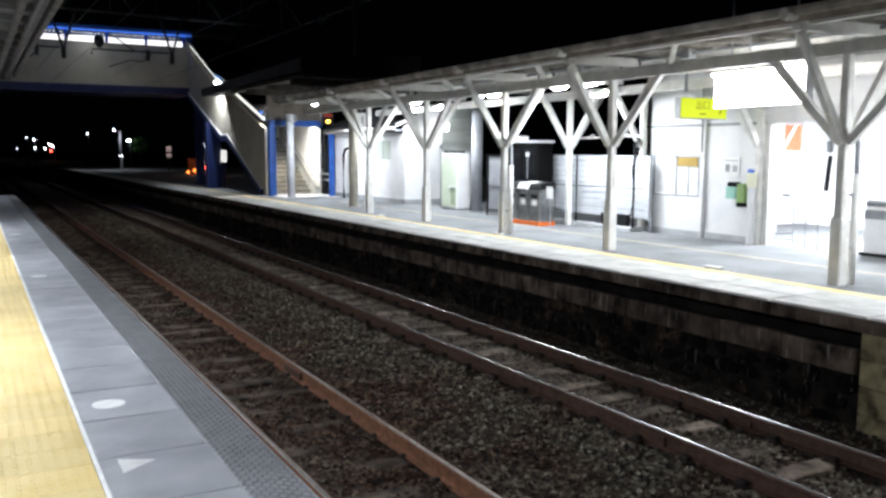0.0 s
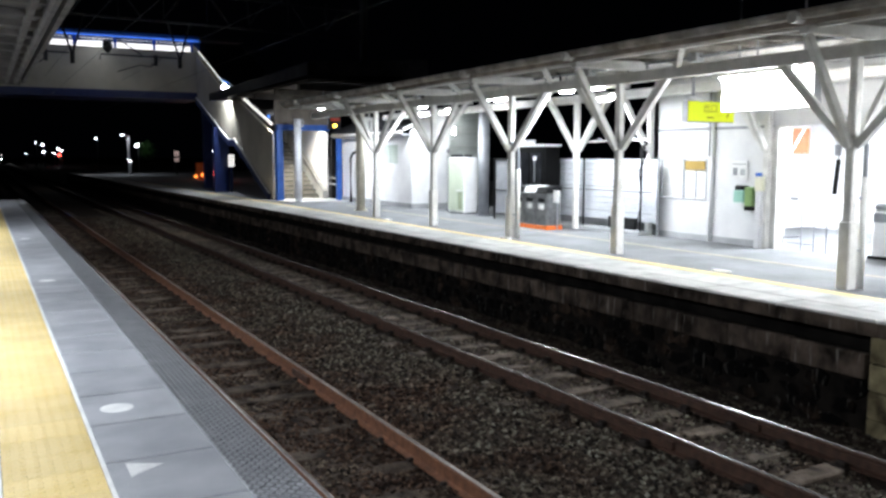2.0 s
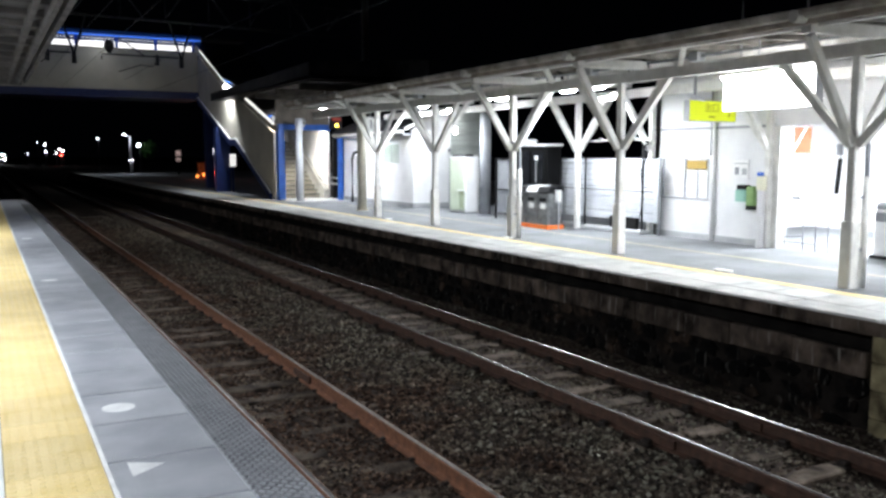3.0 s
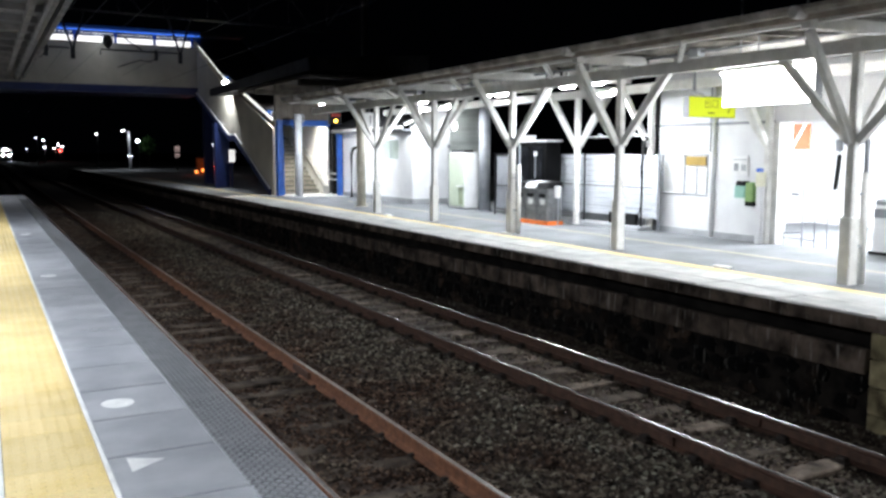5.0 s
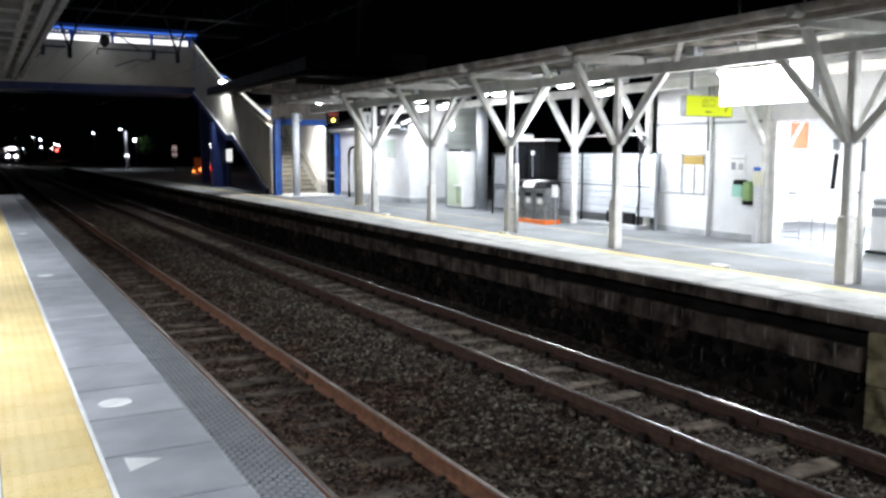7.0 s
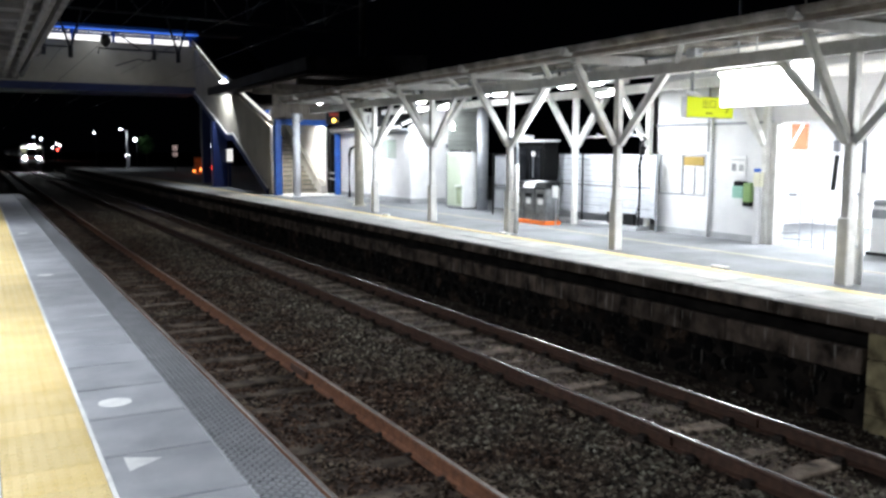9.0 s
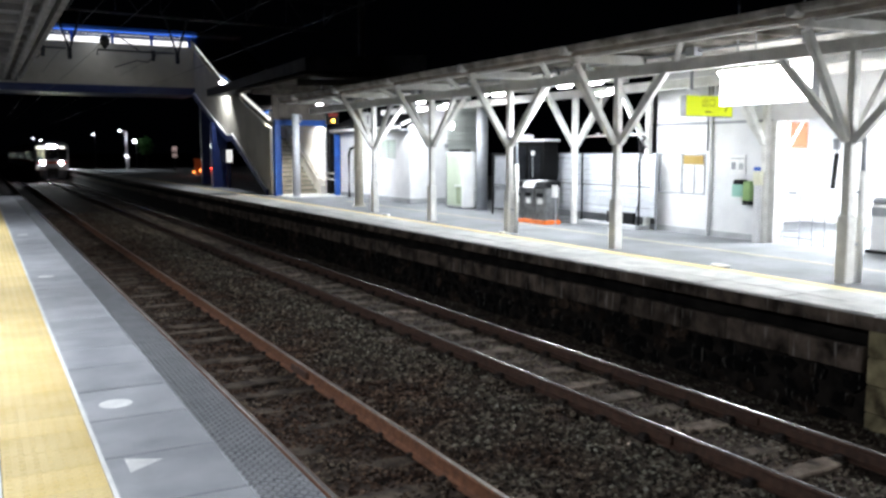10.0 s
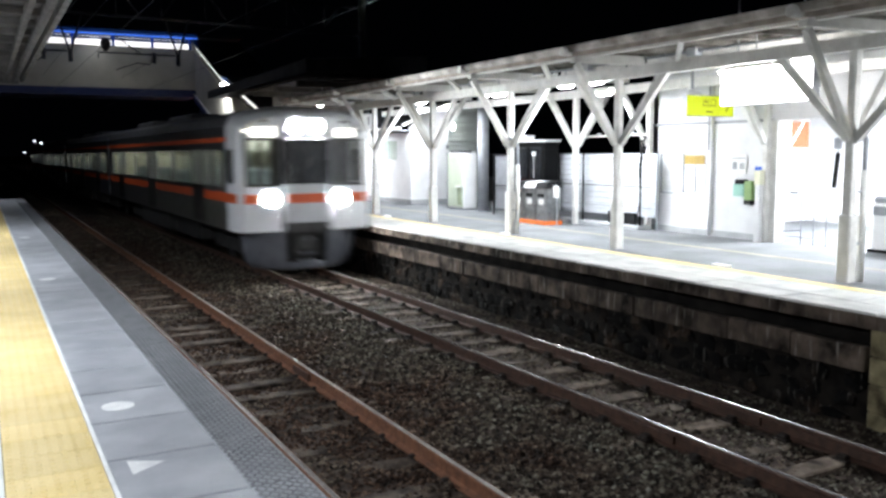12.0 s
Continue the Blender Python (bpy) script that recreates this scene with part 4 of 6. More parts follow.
def column(name, label, mat, x, y, h, r, z=FAR_Z):
    t = thing(name, label, "column", (x, y, z))
    part("shaft", Shape().rod([(0, 0, 0), (0, 0, h)], r, 14), mat, t, smooth=True)
    part("base", Shape().rod([(0, 0, 0), (0, 0, 0.04)], r * 1.5, 14), mat, t)
    return t


column("steel_column", "grey painted steel column beside the hut", GREY_PAINT, 11.88, 19.75, 3.1, 0.15)
column("steel_column", "tan painted steel column of the stair canopy", TAN_PAINT, 9.80, 23.3, 3.3, 0.13)
post = column("steel_column", "pale grey painted pole before the stair portal", PALE_POLE, 9.83, 29.0, 2.9, 0.13)
part("coil", Shape().rod([(0.05 + 0.14 * math.cos(a * 0.4), -0.1, 2.75 + 0.14 * math.sin(a * 0.4)) for a in range(16)], 0.03, 6), GREY_STEEL, post, "looped cable")


def fence():
    f = thing("panel_fence", "white horizontally ribbed panel fence with dark steel posts", "fence", (11.72, 0, FAR_Z))
    for k in range(11):
        z = 0.26 + 0.117 * k
        part("sheet", Shape().box((0.12 + (0.006 if k % 2 else 0), 13.02, z), (0.15, 16.25, z + 0.110), bevel=0.004), FENCE_PANEL, f)
    for z in (0.95, 1.45):
        part("mesh_wire", Shape().rod([(0.06, 13.1, z), (0.06, 17.1, z)], 0.005, 5), GREY_PAINT, f)
    part("kerb", Shape().box((-0.08, 13.3, 0), (0.3, 17.2, 0.09), bevel=0.02), CONCRETE, f)
    for y, top in ((13.33, 1.80), (15.2, 1.56), (16.2, 1.56), (17.1, 1.56)):
        part("post", Shape().rod([(0, y, 0), (0, y, top)], 0.022, 8), BLACK, f)
    part("end_post", Shape().rod([(0.13, 12.97, 0), (0.13, 12.97, 1.56)], 0.02, 8), GREY_PAINT, f)
    part("upper_pipe", Shape().rod([(0.02, 13.1, 1.93), (0.02, 15.6, 1.91)], 0.018, 6), WHITE_WOOD, f)
    for y in (13.6, 14.7):
        part("pipe_clip", Shape().box((-0.01, y - 0.05, 1.92), (0.05, y + 0.05, 1.98), bevel=0.01), GREY_PAINT, f)
    part("cable", Shape().rod([(-0.02, 13.30, 1.82), (-0.03, 13.20, 1.55), (-0.03, 13.36, 1.3), (-0.02, 13.28, 0.7), (-0.02, 13.42, 0.2)], 0.012, 5), BLACK, f)
    part("cable_bundle", Shape().rod([(-0.02 + 0.03 * math.sin(a), 13.22 + 0.06 * math.cos(a * 2.1), 1.62 + 0.03 * a) for a in range(10)], 0.02, 5), BLACK, f)
    for z in (0.45, 0.88):
        part("rail", Shape().rod([(0, 13.02, z), (0, 17.1, z)], 0.011, 6), WIRE if z > 0.8 else GREY_PAINT, f)
    w = thing("wire_fence", "dark steel framed fence panel", "fence", (11.6, 18.3, FAR_Z))
    for y in (-0.45, 0.45):
        part("post", Shape().rod([(0, y, 0), (0, y, 1.55)], 0.022, 8), BLACK, w)
    for z in (0.15, 0.75, 1.5):
        part("rail", Shape().rod([(0, -0.45, z), (0, 0.45, z)], 0.014, 6), BLACK, w)
    part("sheet", Shape().box((0.03, -0.43, 0.15), (0.04, 0.43, 1.5)), GREY_PAINT, w)
    c = thing("black_crate", "low black crate behind the fence rail", "crate", (11.78, 13.95, FAR_Z + 0.09))
    part("box", Shape().box((-0.02, -0.4, 0), (0.05, 0.45, 0.24), bevel=0.01), BLACK, c)


fence()


def dark_booth():
    b = thing("dark_booth", "tall dark glazed booth with a pale top edge", "booth", (11.35, 16.65, FAR_Z))
    part("body", Shape().box((-0.1, -0.62, 0.0), (0.32, 0.62, 1.82), bevel=0.02), BOOTH_BLACK, b)
    part("glazing", Shape().box((-0.115, -0.50, 0.75), (-0.10, -0.05, 1.70)), DARK_GLASS, b)
    part("glazing", Shape().box((-0.115, 0.05, 0.75), (-0.10, 0.52, 1.70)), DARK_GLASS, b)
    part("handle", Shape().rod([(-0.13, -0.25, 1.0), (-0.13, -0.25, 1.5)], 0.012, 6), STAINLESS, b)
    part("plate", Shape().box((-0.125, -0.30, 1.5), (-0.115, -0.18, 1.6)), PAPER, b)
    part("top_edge", Shape().box((-0.13, -0.65, 1.82), (0.35, 0.65, 1.87), bevel=0.01), WHITE_WALL, b)
    part("top_box", Shape().box((-0.1, 0.12, 1.87), (0.15, 0.48, 1.98), bevel=0.01), WHITE_WALL, b)


dark_booth()


BIN_STEEL = material("dull_dark_stainless_steel", (0.16, 0.165, 0.17), (0.30, 0.305, 0.31), 7, 0.3, 0.8, bump=0.03)


def waste_bins():
    for k, y in enumerate((15.5, 15.95, 16.4)):
        t = thing("waste_bin", "stainless waste bin with an orange foot", "bin", (11.0, y, FAR_Z), "waste bins")
        part("body", Shape().box((-0.2, -0.21, 0.09), (0.2, 0.21, 0.80), bevel=0.03), BIN_STEEL, t)
        part("foot", Shape().box((-0.22, -0.22, 0), (0.22, 0.22, 0.09), bevel=0.01), ORANGE, t, "orange foot")
        part("top", Shape().add([(-0.21, -0.22, 0.80), (0.21, -0.22, 0.80), (0.21, 0.22, 0.80), (-0.21, 0.22, 0.80), (-0.16, -0.2, 0.92), (0.2, -0.2, 0.95), (0.2, 0.2, 0.95), (-0.16, 0.2, 0.92)],
                                [(0, 1, 2, 3), (4, 5, 6, 7), (0, 1, 5, 4), (1, 2, 6, 5), (2, 3, 7, 6), (3, 0, 4, 7)]), BLACK if k != 1 else WHITE_WALL, t)
        part("slot", Shape().box((-0.208, -0.12, 0.60), (-0.198, 0.12, 0.68)), BLACK, t)
        part("plate", Shape().box((-0.207, -0.1, 0.44), (-0.199, 0.08, 0.56)), PAPER, t)
    n = thing("notice_stand", "white notice fixed beside the bins", "notice", (10.98, 15.18, FAR_Z))
    part("plate", Shape().box((-0.01, -0.1, 0.6), (0.01, 0.16, 0.86)), PAPER, n)
    part("leg", Shape().rod([(0.02, 0, 0), (0.02, 0, 0.62)], 0.012, 6), GREY_STEEL, n)
    b = thing("waste_bin", "rounded pale waste bin with a dark lid", "bin", (12.47, 8.27, FAR_Z))
    part("body", Shape().box((-0.25, -0.3, 0.04), (0.25, 0.3, 0.78), bevel=0.05), WHITE_WALL, b)
    part("base", Shape().box((-0.27, -0.32, 0), (0.27, 0.32, 0.05)), BLACK, b)
    part("lid", Shape().box((-0.24, -0.29, 0.78), (0.24, 0.29, 0.88), bevel=0.05), GREY_PAINT, b)
    part("slot", Shape().box((-0.258, -0.10, 0.58), (-0.248, 0.26, 0.72)), GREY_PAINT, b)


waste_bins()


def wall_clutter():
    w = thing("wall_dispenser", "green and teal plastic box hung on the station wall", "dispenser", (12.02, 10.86, 0.75))
    part("box", Shape().box((-0.1, -0.19, -0.12), (0.07, 0.0, 0.22), bevel=0.02), GREEN, w)
    part("box", Shape().box((-0.1, 0.0, -0.06), (0.07, 0.25, 0.16), bevel=0.02), TEAL, w)
    part("lid", Shape().box((-0.1, 0.02, 0.16), (0.07, 0.22, 0.24), bevel=0.02), BLACK, w)
    part("tray", Shape().box((-0.07, -0.14, -0.2), (0.05, 0.02, -0.12), bevel=0.01), BLACK, w)
    b = thing("blue_notice", "small blue notice with a white bar", "notice", (12.03, 10.62, 1.12))
    part("plate", Shape().box((0, -0.09, -0.1), (0.02, 0.09, 0.1)), material("blue_sign_face", (0.03, 0.12, 0.55), (0.04, 0.15, 0.62), 5, 0.5), b)
    part("print_bar", Shape().box((-0.004, -0.07, -0.02), (-0.001, 0.07, 0.02)), WHITE_LINE, b)
    p = thing("wall_poster", "small printed poster with a grey picture", "poster", (12.07, 11.12, 1.25))
    part("sheet", Shape().box((0, -0.18, -0.16), (0.012, 0.18, 0.18)), PAPER, p)
    part("print_bar", Shape().box((-0.004, -0.16, 0.11), (-0.001, 0.16, 0.13)), CONCRETE, p)
    part("picture", Shape().box((-0.004, 0.04, -0.08), (-0.001, 0.14, 0.05)), GREY_PAINT, p)
    part("picture", Shape().box((-0.004, -0.14, -0.08), (-0.001, -0.03, 0.03)), CONCRETE, p)
    s = thing("card_reader_post", "cream card reader post with a yellow top", "card reader", (11.9, 10.48, FAR_Z))
    part("post", Shape().box((-0.06, -0.06, 0), (0.06, 0.06, 1.15), bevel=0.015), WHITE_WALL, s)
    part("top", Shape().box((-0.07, -0.08, 1.0), (0.07, 0.08, 1.25), bevel=0.02), material("pale_yellow_plastic", (0.72, 0.71, 0.55), (0.8, 0.79, 0.62), 5, 0.5), s)
    c = thing("security_camera", "white tube camera bracketed under the canopy", "camera", (10.75, 10.96, 2.50))
    part("body", Shape().rod([(-0.15, 0, 0.02), (0.17, 0, -0.05)], 0.045, 10), WHITE_WALL, c)
    part("bracket", Shape().rod([(0.0, 0, 0.02), (0.0, 0, 0.42)], 0.018, 6), GREY_PAINT, c)


wall_clutter()


def departure_sign():
    t = thing("departure_board", "small dark departure indicator with red and amber lights", "indicator", (9.995, 25.9, 2.574))
    part("case", Shape().box((-0.2, -0.1, -0.2), (0.2, 0.1, 0.2), bevel=0.02), BLACK, t)
    part("red_light", Shape().box((-0.15, -0.106, 0.04), (0.15, -0.099, 0.14)), glow("dim_red_display", (1, 0.06, 0.02), 0.10, (0.05, 0.01, 0.01)), t)
    part("amber_light", Shape().rod([(0.0, -0.12, -0.1), (0.0, -0.1, -0.1)], 0.055, 12), glow("amber_signal", (1.0, 0.55, 0.03), 5), t)
    part("hanger", Shape().rod([(0, 0, 0.2), (0, 0, 1.135)], 0.02, 6), GREY_STEEL, t)
    n = thing("platform_number", "white platform number plate under the canopy", "sign", (9.4, 21.7, 2.36))
    part("plate", Shape().box((-0.15, -0.02, -0.2), (0.15, 0.02, 0.2), bevel=0.01), PAPER, n)
    digit = bpy.data.curves.new("digit", "FONT")
    digit.body, digit.size, digit.extrude, digit.align_x, digit.align_y = "1", 0.34, 0.001, "CENTER", "CENTER"
    digit.materials.append(INK)
    part("digit", new("digit_source", digit).to_mesh().copy(), INK, n, "dark figure one", at=pose(0, -0.023, 0, 90, 0, 0))
    bpy.data.objects.remove(bpy.data.objects["digit_source"])
    part("hanger", Shape().rod([(0, 0, 0.2), (0, 0, 0.76)], 0.012, 6), GREY_STEEL, n)


departure_sign()


def hooked_pole():
    t = thing("hooked_pole", "dark steel pole with a curved top beside the hut", "pole", (11.45, 28.1, FAR_Z))
    part("shaft", Shape().rod([(0, 0, 0), (0, 0, 1.5), (0.05, -0.05, 1.7), (0.2, -0.2, 1.78)], 0.05, 8), BLACK, t, smooth=True)


hooked_pole()

# ---- footbridge and its stair ----
SX0, SX1 = 9.5, 11.60


LIT_PANE = glow("lit_frosted_pane", (1.0, 0.98, 0.92), 0.65)
# Blue trim is no lamp; its brightness is put in as emission.
GLOW_BLUE = glow("added_glow_blue_trim", (0.06, 0.22, 1.0), 0.55, (0.03, 0.16, 0.75))


def footbridge():
    f = thing("footbridge", "covered footbridge with cream panels and blue trim over the tracks", "footbridge", kind="structure")
    part("side_panel", Shape().box((-6, 43.0, 4.62), (SX0 + 0.05, 43.1, 6.45)), CREAM_PANEL, f)
    part("side_panel", Shape().box((-6, 45.6, 4.62), (SX1, 45.7, 6.45)), CREAM_PANEL, f)
    part("deck_beam", Shape().box((-6, 42.95, 4.25), (SX0 + 0.05, 45.75, 4.6)), DARK_BLUE, f, "navy deck beam")
    part("roof", Shape().box((-6, 42.7, 7.12), (SX1 + 0.2, 46.0, 7.22)), ROOF_DARK, f)
    part("roof_edge", Shape().box((-6, 42.64, 7.13), (SX0 + 0.1, 42.7, 7.24), bevel=0.01), BRIGHT_BLUE, f, "blue roof edge")
    part("handrail", Shape().box((-6, 42.98, 6.45), (SX0 + 0.05, 43.12, 6.53)), CREAM_PANEL, f)
    part("upper_rail", Shape().box((-6, 43.02, 6.79), (SX0, 43.06, 6.83)), GREY_PAINT, f)
    tick = Shape().box((-0.045, 43.02, 6.83), (0.045, 43.06, 7.04)).mesh("slat", GREY_PAINT)
    for k in range(75):
        part("slat", tick, GREY_PAINT, f, at=(9.4 - 0.16 * k, 0, 0))
    for k in range(9):
        x = 9.3 - 1.75 * k
        part("roof_post", Shape().box((x - 0.06, 43.0, 6.45), (x + 0.06, 43.1, 7.1)), BLUE, f)
    for k in range(8):
        part("lit_pane", Shape().box((9.24 - 1.75 * (k + 1) + 0.12, 43.03, 6.54), (9.24 - 1.75 * k, 43.06, 6.79)), LIT_PANE, f, "glowing frosted pane")
    part("ceiling_lamp", Shape().box((0.5, 44.3, 7.08), (9.2, 44.4, 7.115)), LIT_PANE, f)
    part("roof_soffit", Shape().box((-6, 42.64, 7.035), (SX0 + 0.1, 42.98, 7.058)), GLOW_BLUE, f, "blue soffit trim with added glow")
    part("inner_wall", Shape().box((-6, 45.55, 6.45), (SX1, 45.6, 7.1)), WHITE_WALL, f)
    part("pier", Shape().box((9.9, 43.6, FAR_Z), (10.3, 44.0, 4.3)), DARK_BLUE, f, "navy pier")
    part("pier", Shape().box((-3.0, 43.6, -1.4), (-2.6, 44.0, 4.3)), DARK_BLUE, f, "navy pier")


footbridge()


def stair():
    s = thing("bridge_stair", "enclosed stair with cream side panels down to the platform", "stair", kind="structure")
    d = 0.08
    # outline of the track-side panel: two sloping flights with a landing between
    low = [(43.0, 4.30), (40.0, 3.25), (36.9, 2.16), (36.0, 2.16), (31.6, FAR_Z + 0.35), (31.2, FAR_Z)]
    top = [(43.0, 6.40), (37.7, 4.30), (36.4, 4.05), (31.2, 2.45)]
    out = low + [(30.9, FAR_Z), (30.9, 2.38)] + top[::-1]
    for x, mat in ((SX0, CREAM_PANEL), (SX1, WHITE_WALL)):
        name, n = "side_panel", len(out)
        part(name, Shape().add([(x + e, y, z) for e in (0, d) for y, z in out], [tuple(range(n)), tuple(range(n, 2 * n))] + [(i, (i + 1) % n, n + (i + 1) % n, n + i) for i in range(n)]), mat, s)
    par = [(30.75, FAR_Z), (30.75, FAR_Z + 0.30), (30.95, FAR_Z + 0.42), (35.0, FAR_Z + 2.65), (35.0, FAR_Z + 1.9), (31.2, FAR_Z)]
    n = len(par)
    part("parapet", Shape().add([(x, y, z) for x in (SX1 - 0.22, SX1 - 0.005) for y, z in par], [tuple(range(n)), tuple(range(n, 2 * n))] + [(i, (i + 1) % n, n + (i + 1) % n, n + i) for i in range(n)]), PALE_SLAB, s, "cream stepped parapet")
    stringer = [((43.0, 4.22), (36.9, 2.06)), ((36.9, 2.08), (36.0, 2.08)), ((36.0, 2.08), (31.2, FAR_Z + 0.08))]
    for (y0, z0), (y1, z1) in stringer:
        part("stringer", Shape().bar((SX0 - 0.05, y0, z0), (SX0 - 0.05, y1, z1), 0.08, 0.24), DARK_BLUE, s, "navy stringer")
        part("drip_edge", Shape().bar((SX0 - 0.07, y0, z0 + 0.16), (SX0 - 0.07, y1, z1 + 0.16), 0.05, 0.06), WHITE_WALL, s)
    for (y0, z0), (y1, z1) in zip(top, top[1:]):
        part("eave", Shape().bar((SX0 - 0.02, y0, z0 + 0.52), (SX0 - 0.02, y1, z1 + 0.52), 0.12, 0.10), BLUE, s)
        part("roof", Shape().bar((SX0 + 1.03, y0, z0 + 0.58), (SX0 + 1.03, y1, z1 + 0.58), 2.35, 0.06), ROOF_DARK, s)
        steps = max(1, int((y0 - y1) / 0.85))
        for k in range(steps):
            a, b = (k + 0.06) / steps, (k + 0.94) / steps
            part("lit_pane", Shape().bar((SX0 + 0.1, y0 + (y1 - y0) * a, z0 + (z1 - z0) * a + 0.24), (SX0 + 0.1, y0 + (y1 - y0) * b, z0 + (z1 - z0) * b + 0.24), 0.03, 0.10), LIT_PANE, s, "glowing clerestory pane")
    z, y = FAR_Z, 30.9
    for k in range(26):
        y += 0.30 if k != 13 else 1.3
        part("step", Shape().box((SX0 + d, y, z + 0.01), (SX1 - 0.225 if k < 13 else SX1, y + 0.36, z + 0.172), bevel=0.008), STEP, s)
        part("nosing", Shape().box((SX0 + d + 0.02, y - 0.006, z + 0.128), (SX1 - 0.24, y + 0.05, z + 0.176)), NOSING, s)
        z += 0.165
    for x in (SX0 + 0.2,):
        for h in (0.6, 0.85):
            part("handrail", Shape().rod([(x, 30.3, FAR_Z + h - 0.02), (x, 30.9, FAR_Z + h), (x, 35.0, FAR_Z + h + 2.26)], 0.022, 8), STAINLESS, s)
    for h in (0.62, 0.84):
        part("handrail", Shape().rod([(SX1 - 0.30, 33.0, FAR_Z + h + 1.13), (SX1 - 0.30, 30.95, FAR_Z + h), (SX1 - 0.24, 30.4, FAR_Z + h - 0.02), (SX1 - 0.08, 29.45, FAR_Z + h - 0.05)], 0.025, 8), STAINLESS, s)
    part("floor_slab", Shape().box((SX0, 28.6, FAR_Z), (SX1 + 0.2, 31.2, FAR_Z + 0.012)), CONCRETE, s)


stair()


def stair_portal():
    p = thing("stair_portal", "blue steel portal at the foot of the stair", "portal", (0, 0, 0), kind="structure")
    part("post", Shape().box((9.46, 30.25, FAR_Z), (9.72, 30.5, 2.45), bevel=0.02), BLUE, p)
    part("post", Shape().box((11.44, 29.35, FAR_Z), (11.62, 29.52, 2.3), bevel=0.02), BLUE, p)
    part("lintel", Shape().box((9.50, 30.28, 2.45), (11.5, 30.5, 2.66), bevel=0.015), BLUE, p)
    gable = Shape()
    for k in range(19):
        gable.box((9.42 + 0.115 * k, 30.30 + (0.02 if k % 2 else 0), 2.66), (9.42 + 0.115 * (k + 1), 30.40, 3.75))
    part("gable_panel", gable, BROWN_PANEL, p, "ribbed brown gable panel")
    # Black panel stands in for the unlit gap beside the stair wall.
    part("dark_recess", Shape().box((11.70, 30.6, FAR_Z), (12.6, 30.7, 2.4)), BLACK, p)
    r = thing("stair_canopy", "dark flat canopy with lit soffit over the stair foot", "canopy", kind="structure")
    part("roof", Shape().add([(8.55, 24.2, 3.86), (12.5, 24.2, 3.95), (12.5, 36.5, 4.0), (8.55, 36.5, 3.80), (8.55, 24.2, 4.25), (12.5, 24.2, 4.5), (12.5, 36.5, 4.5), (8.55, 36.5, 4.1)],
                             [(0, 1, 2, 3), (4, 5, 6, 7), (0, 1, 5, 4), (1, 2, 6, 5), (2, 3, 7, 6), (3, 0, 4, 7)]), ROOF_DARK, r)
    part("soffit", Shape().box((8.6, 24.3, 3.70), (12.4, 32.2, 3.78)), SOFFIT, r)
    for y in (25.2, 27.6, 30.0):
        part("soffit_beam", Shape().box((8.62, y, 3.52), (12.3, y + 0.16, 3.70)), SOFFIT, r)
    n = thing("stair_notice", "white notice plate with added glow on the navy stair pier", "notice", (9.93, 38.5, 1.32))
    part("plate", Shape().box((-0.13, -0.02, -0.27), (0.13, 0.02, 0.27), bevel=0.01), GLOW_NOTICE, n)
    for z in (-0.17, 0.0, 0.13):
        part("print_bar", Shape().box((-0.09, -0.024, z), (0.08, -0.021, z + 0.03)), GREY_PAINT, n)
    part("post", Shape().box((-0.05, 0.02, -1.41), (0.05, 0.08, 0.27)), DARK_BLUE, n)
    q = thing("stair_pier", "navy steel pier under the stair landing", "pier", (9.6, 38.8, FAR_Z))
    part("leg", Shape().box((-0.35, 0, 0), (0.3, 0.35, 2.9), bevel=0.02), DARK_BLUE, q)
    w = thing("wall_lamp", "glowing lamp on the stair side", "lamp", (9.32, 37.0, 4.45))
    part("bulb", Shape().rod([(0, -0.25, 0), (0, 0.25, 0)], 0.05, 10), TUBE, w, smooth=True)
    part("bracket", Shape().rod([(0, 0, 0), (0.2, 0, 0.1)], 0.03, 6), BLACK, w)


stair_portal()

# ---- overhead line ----


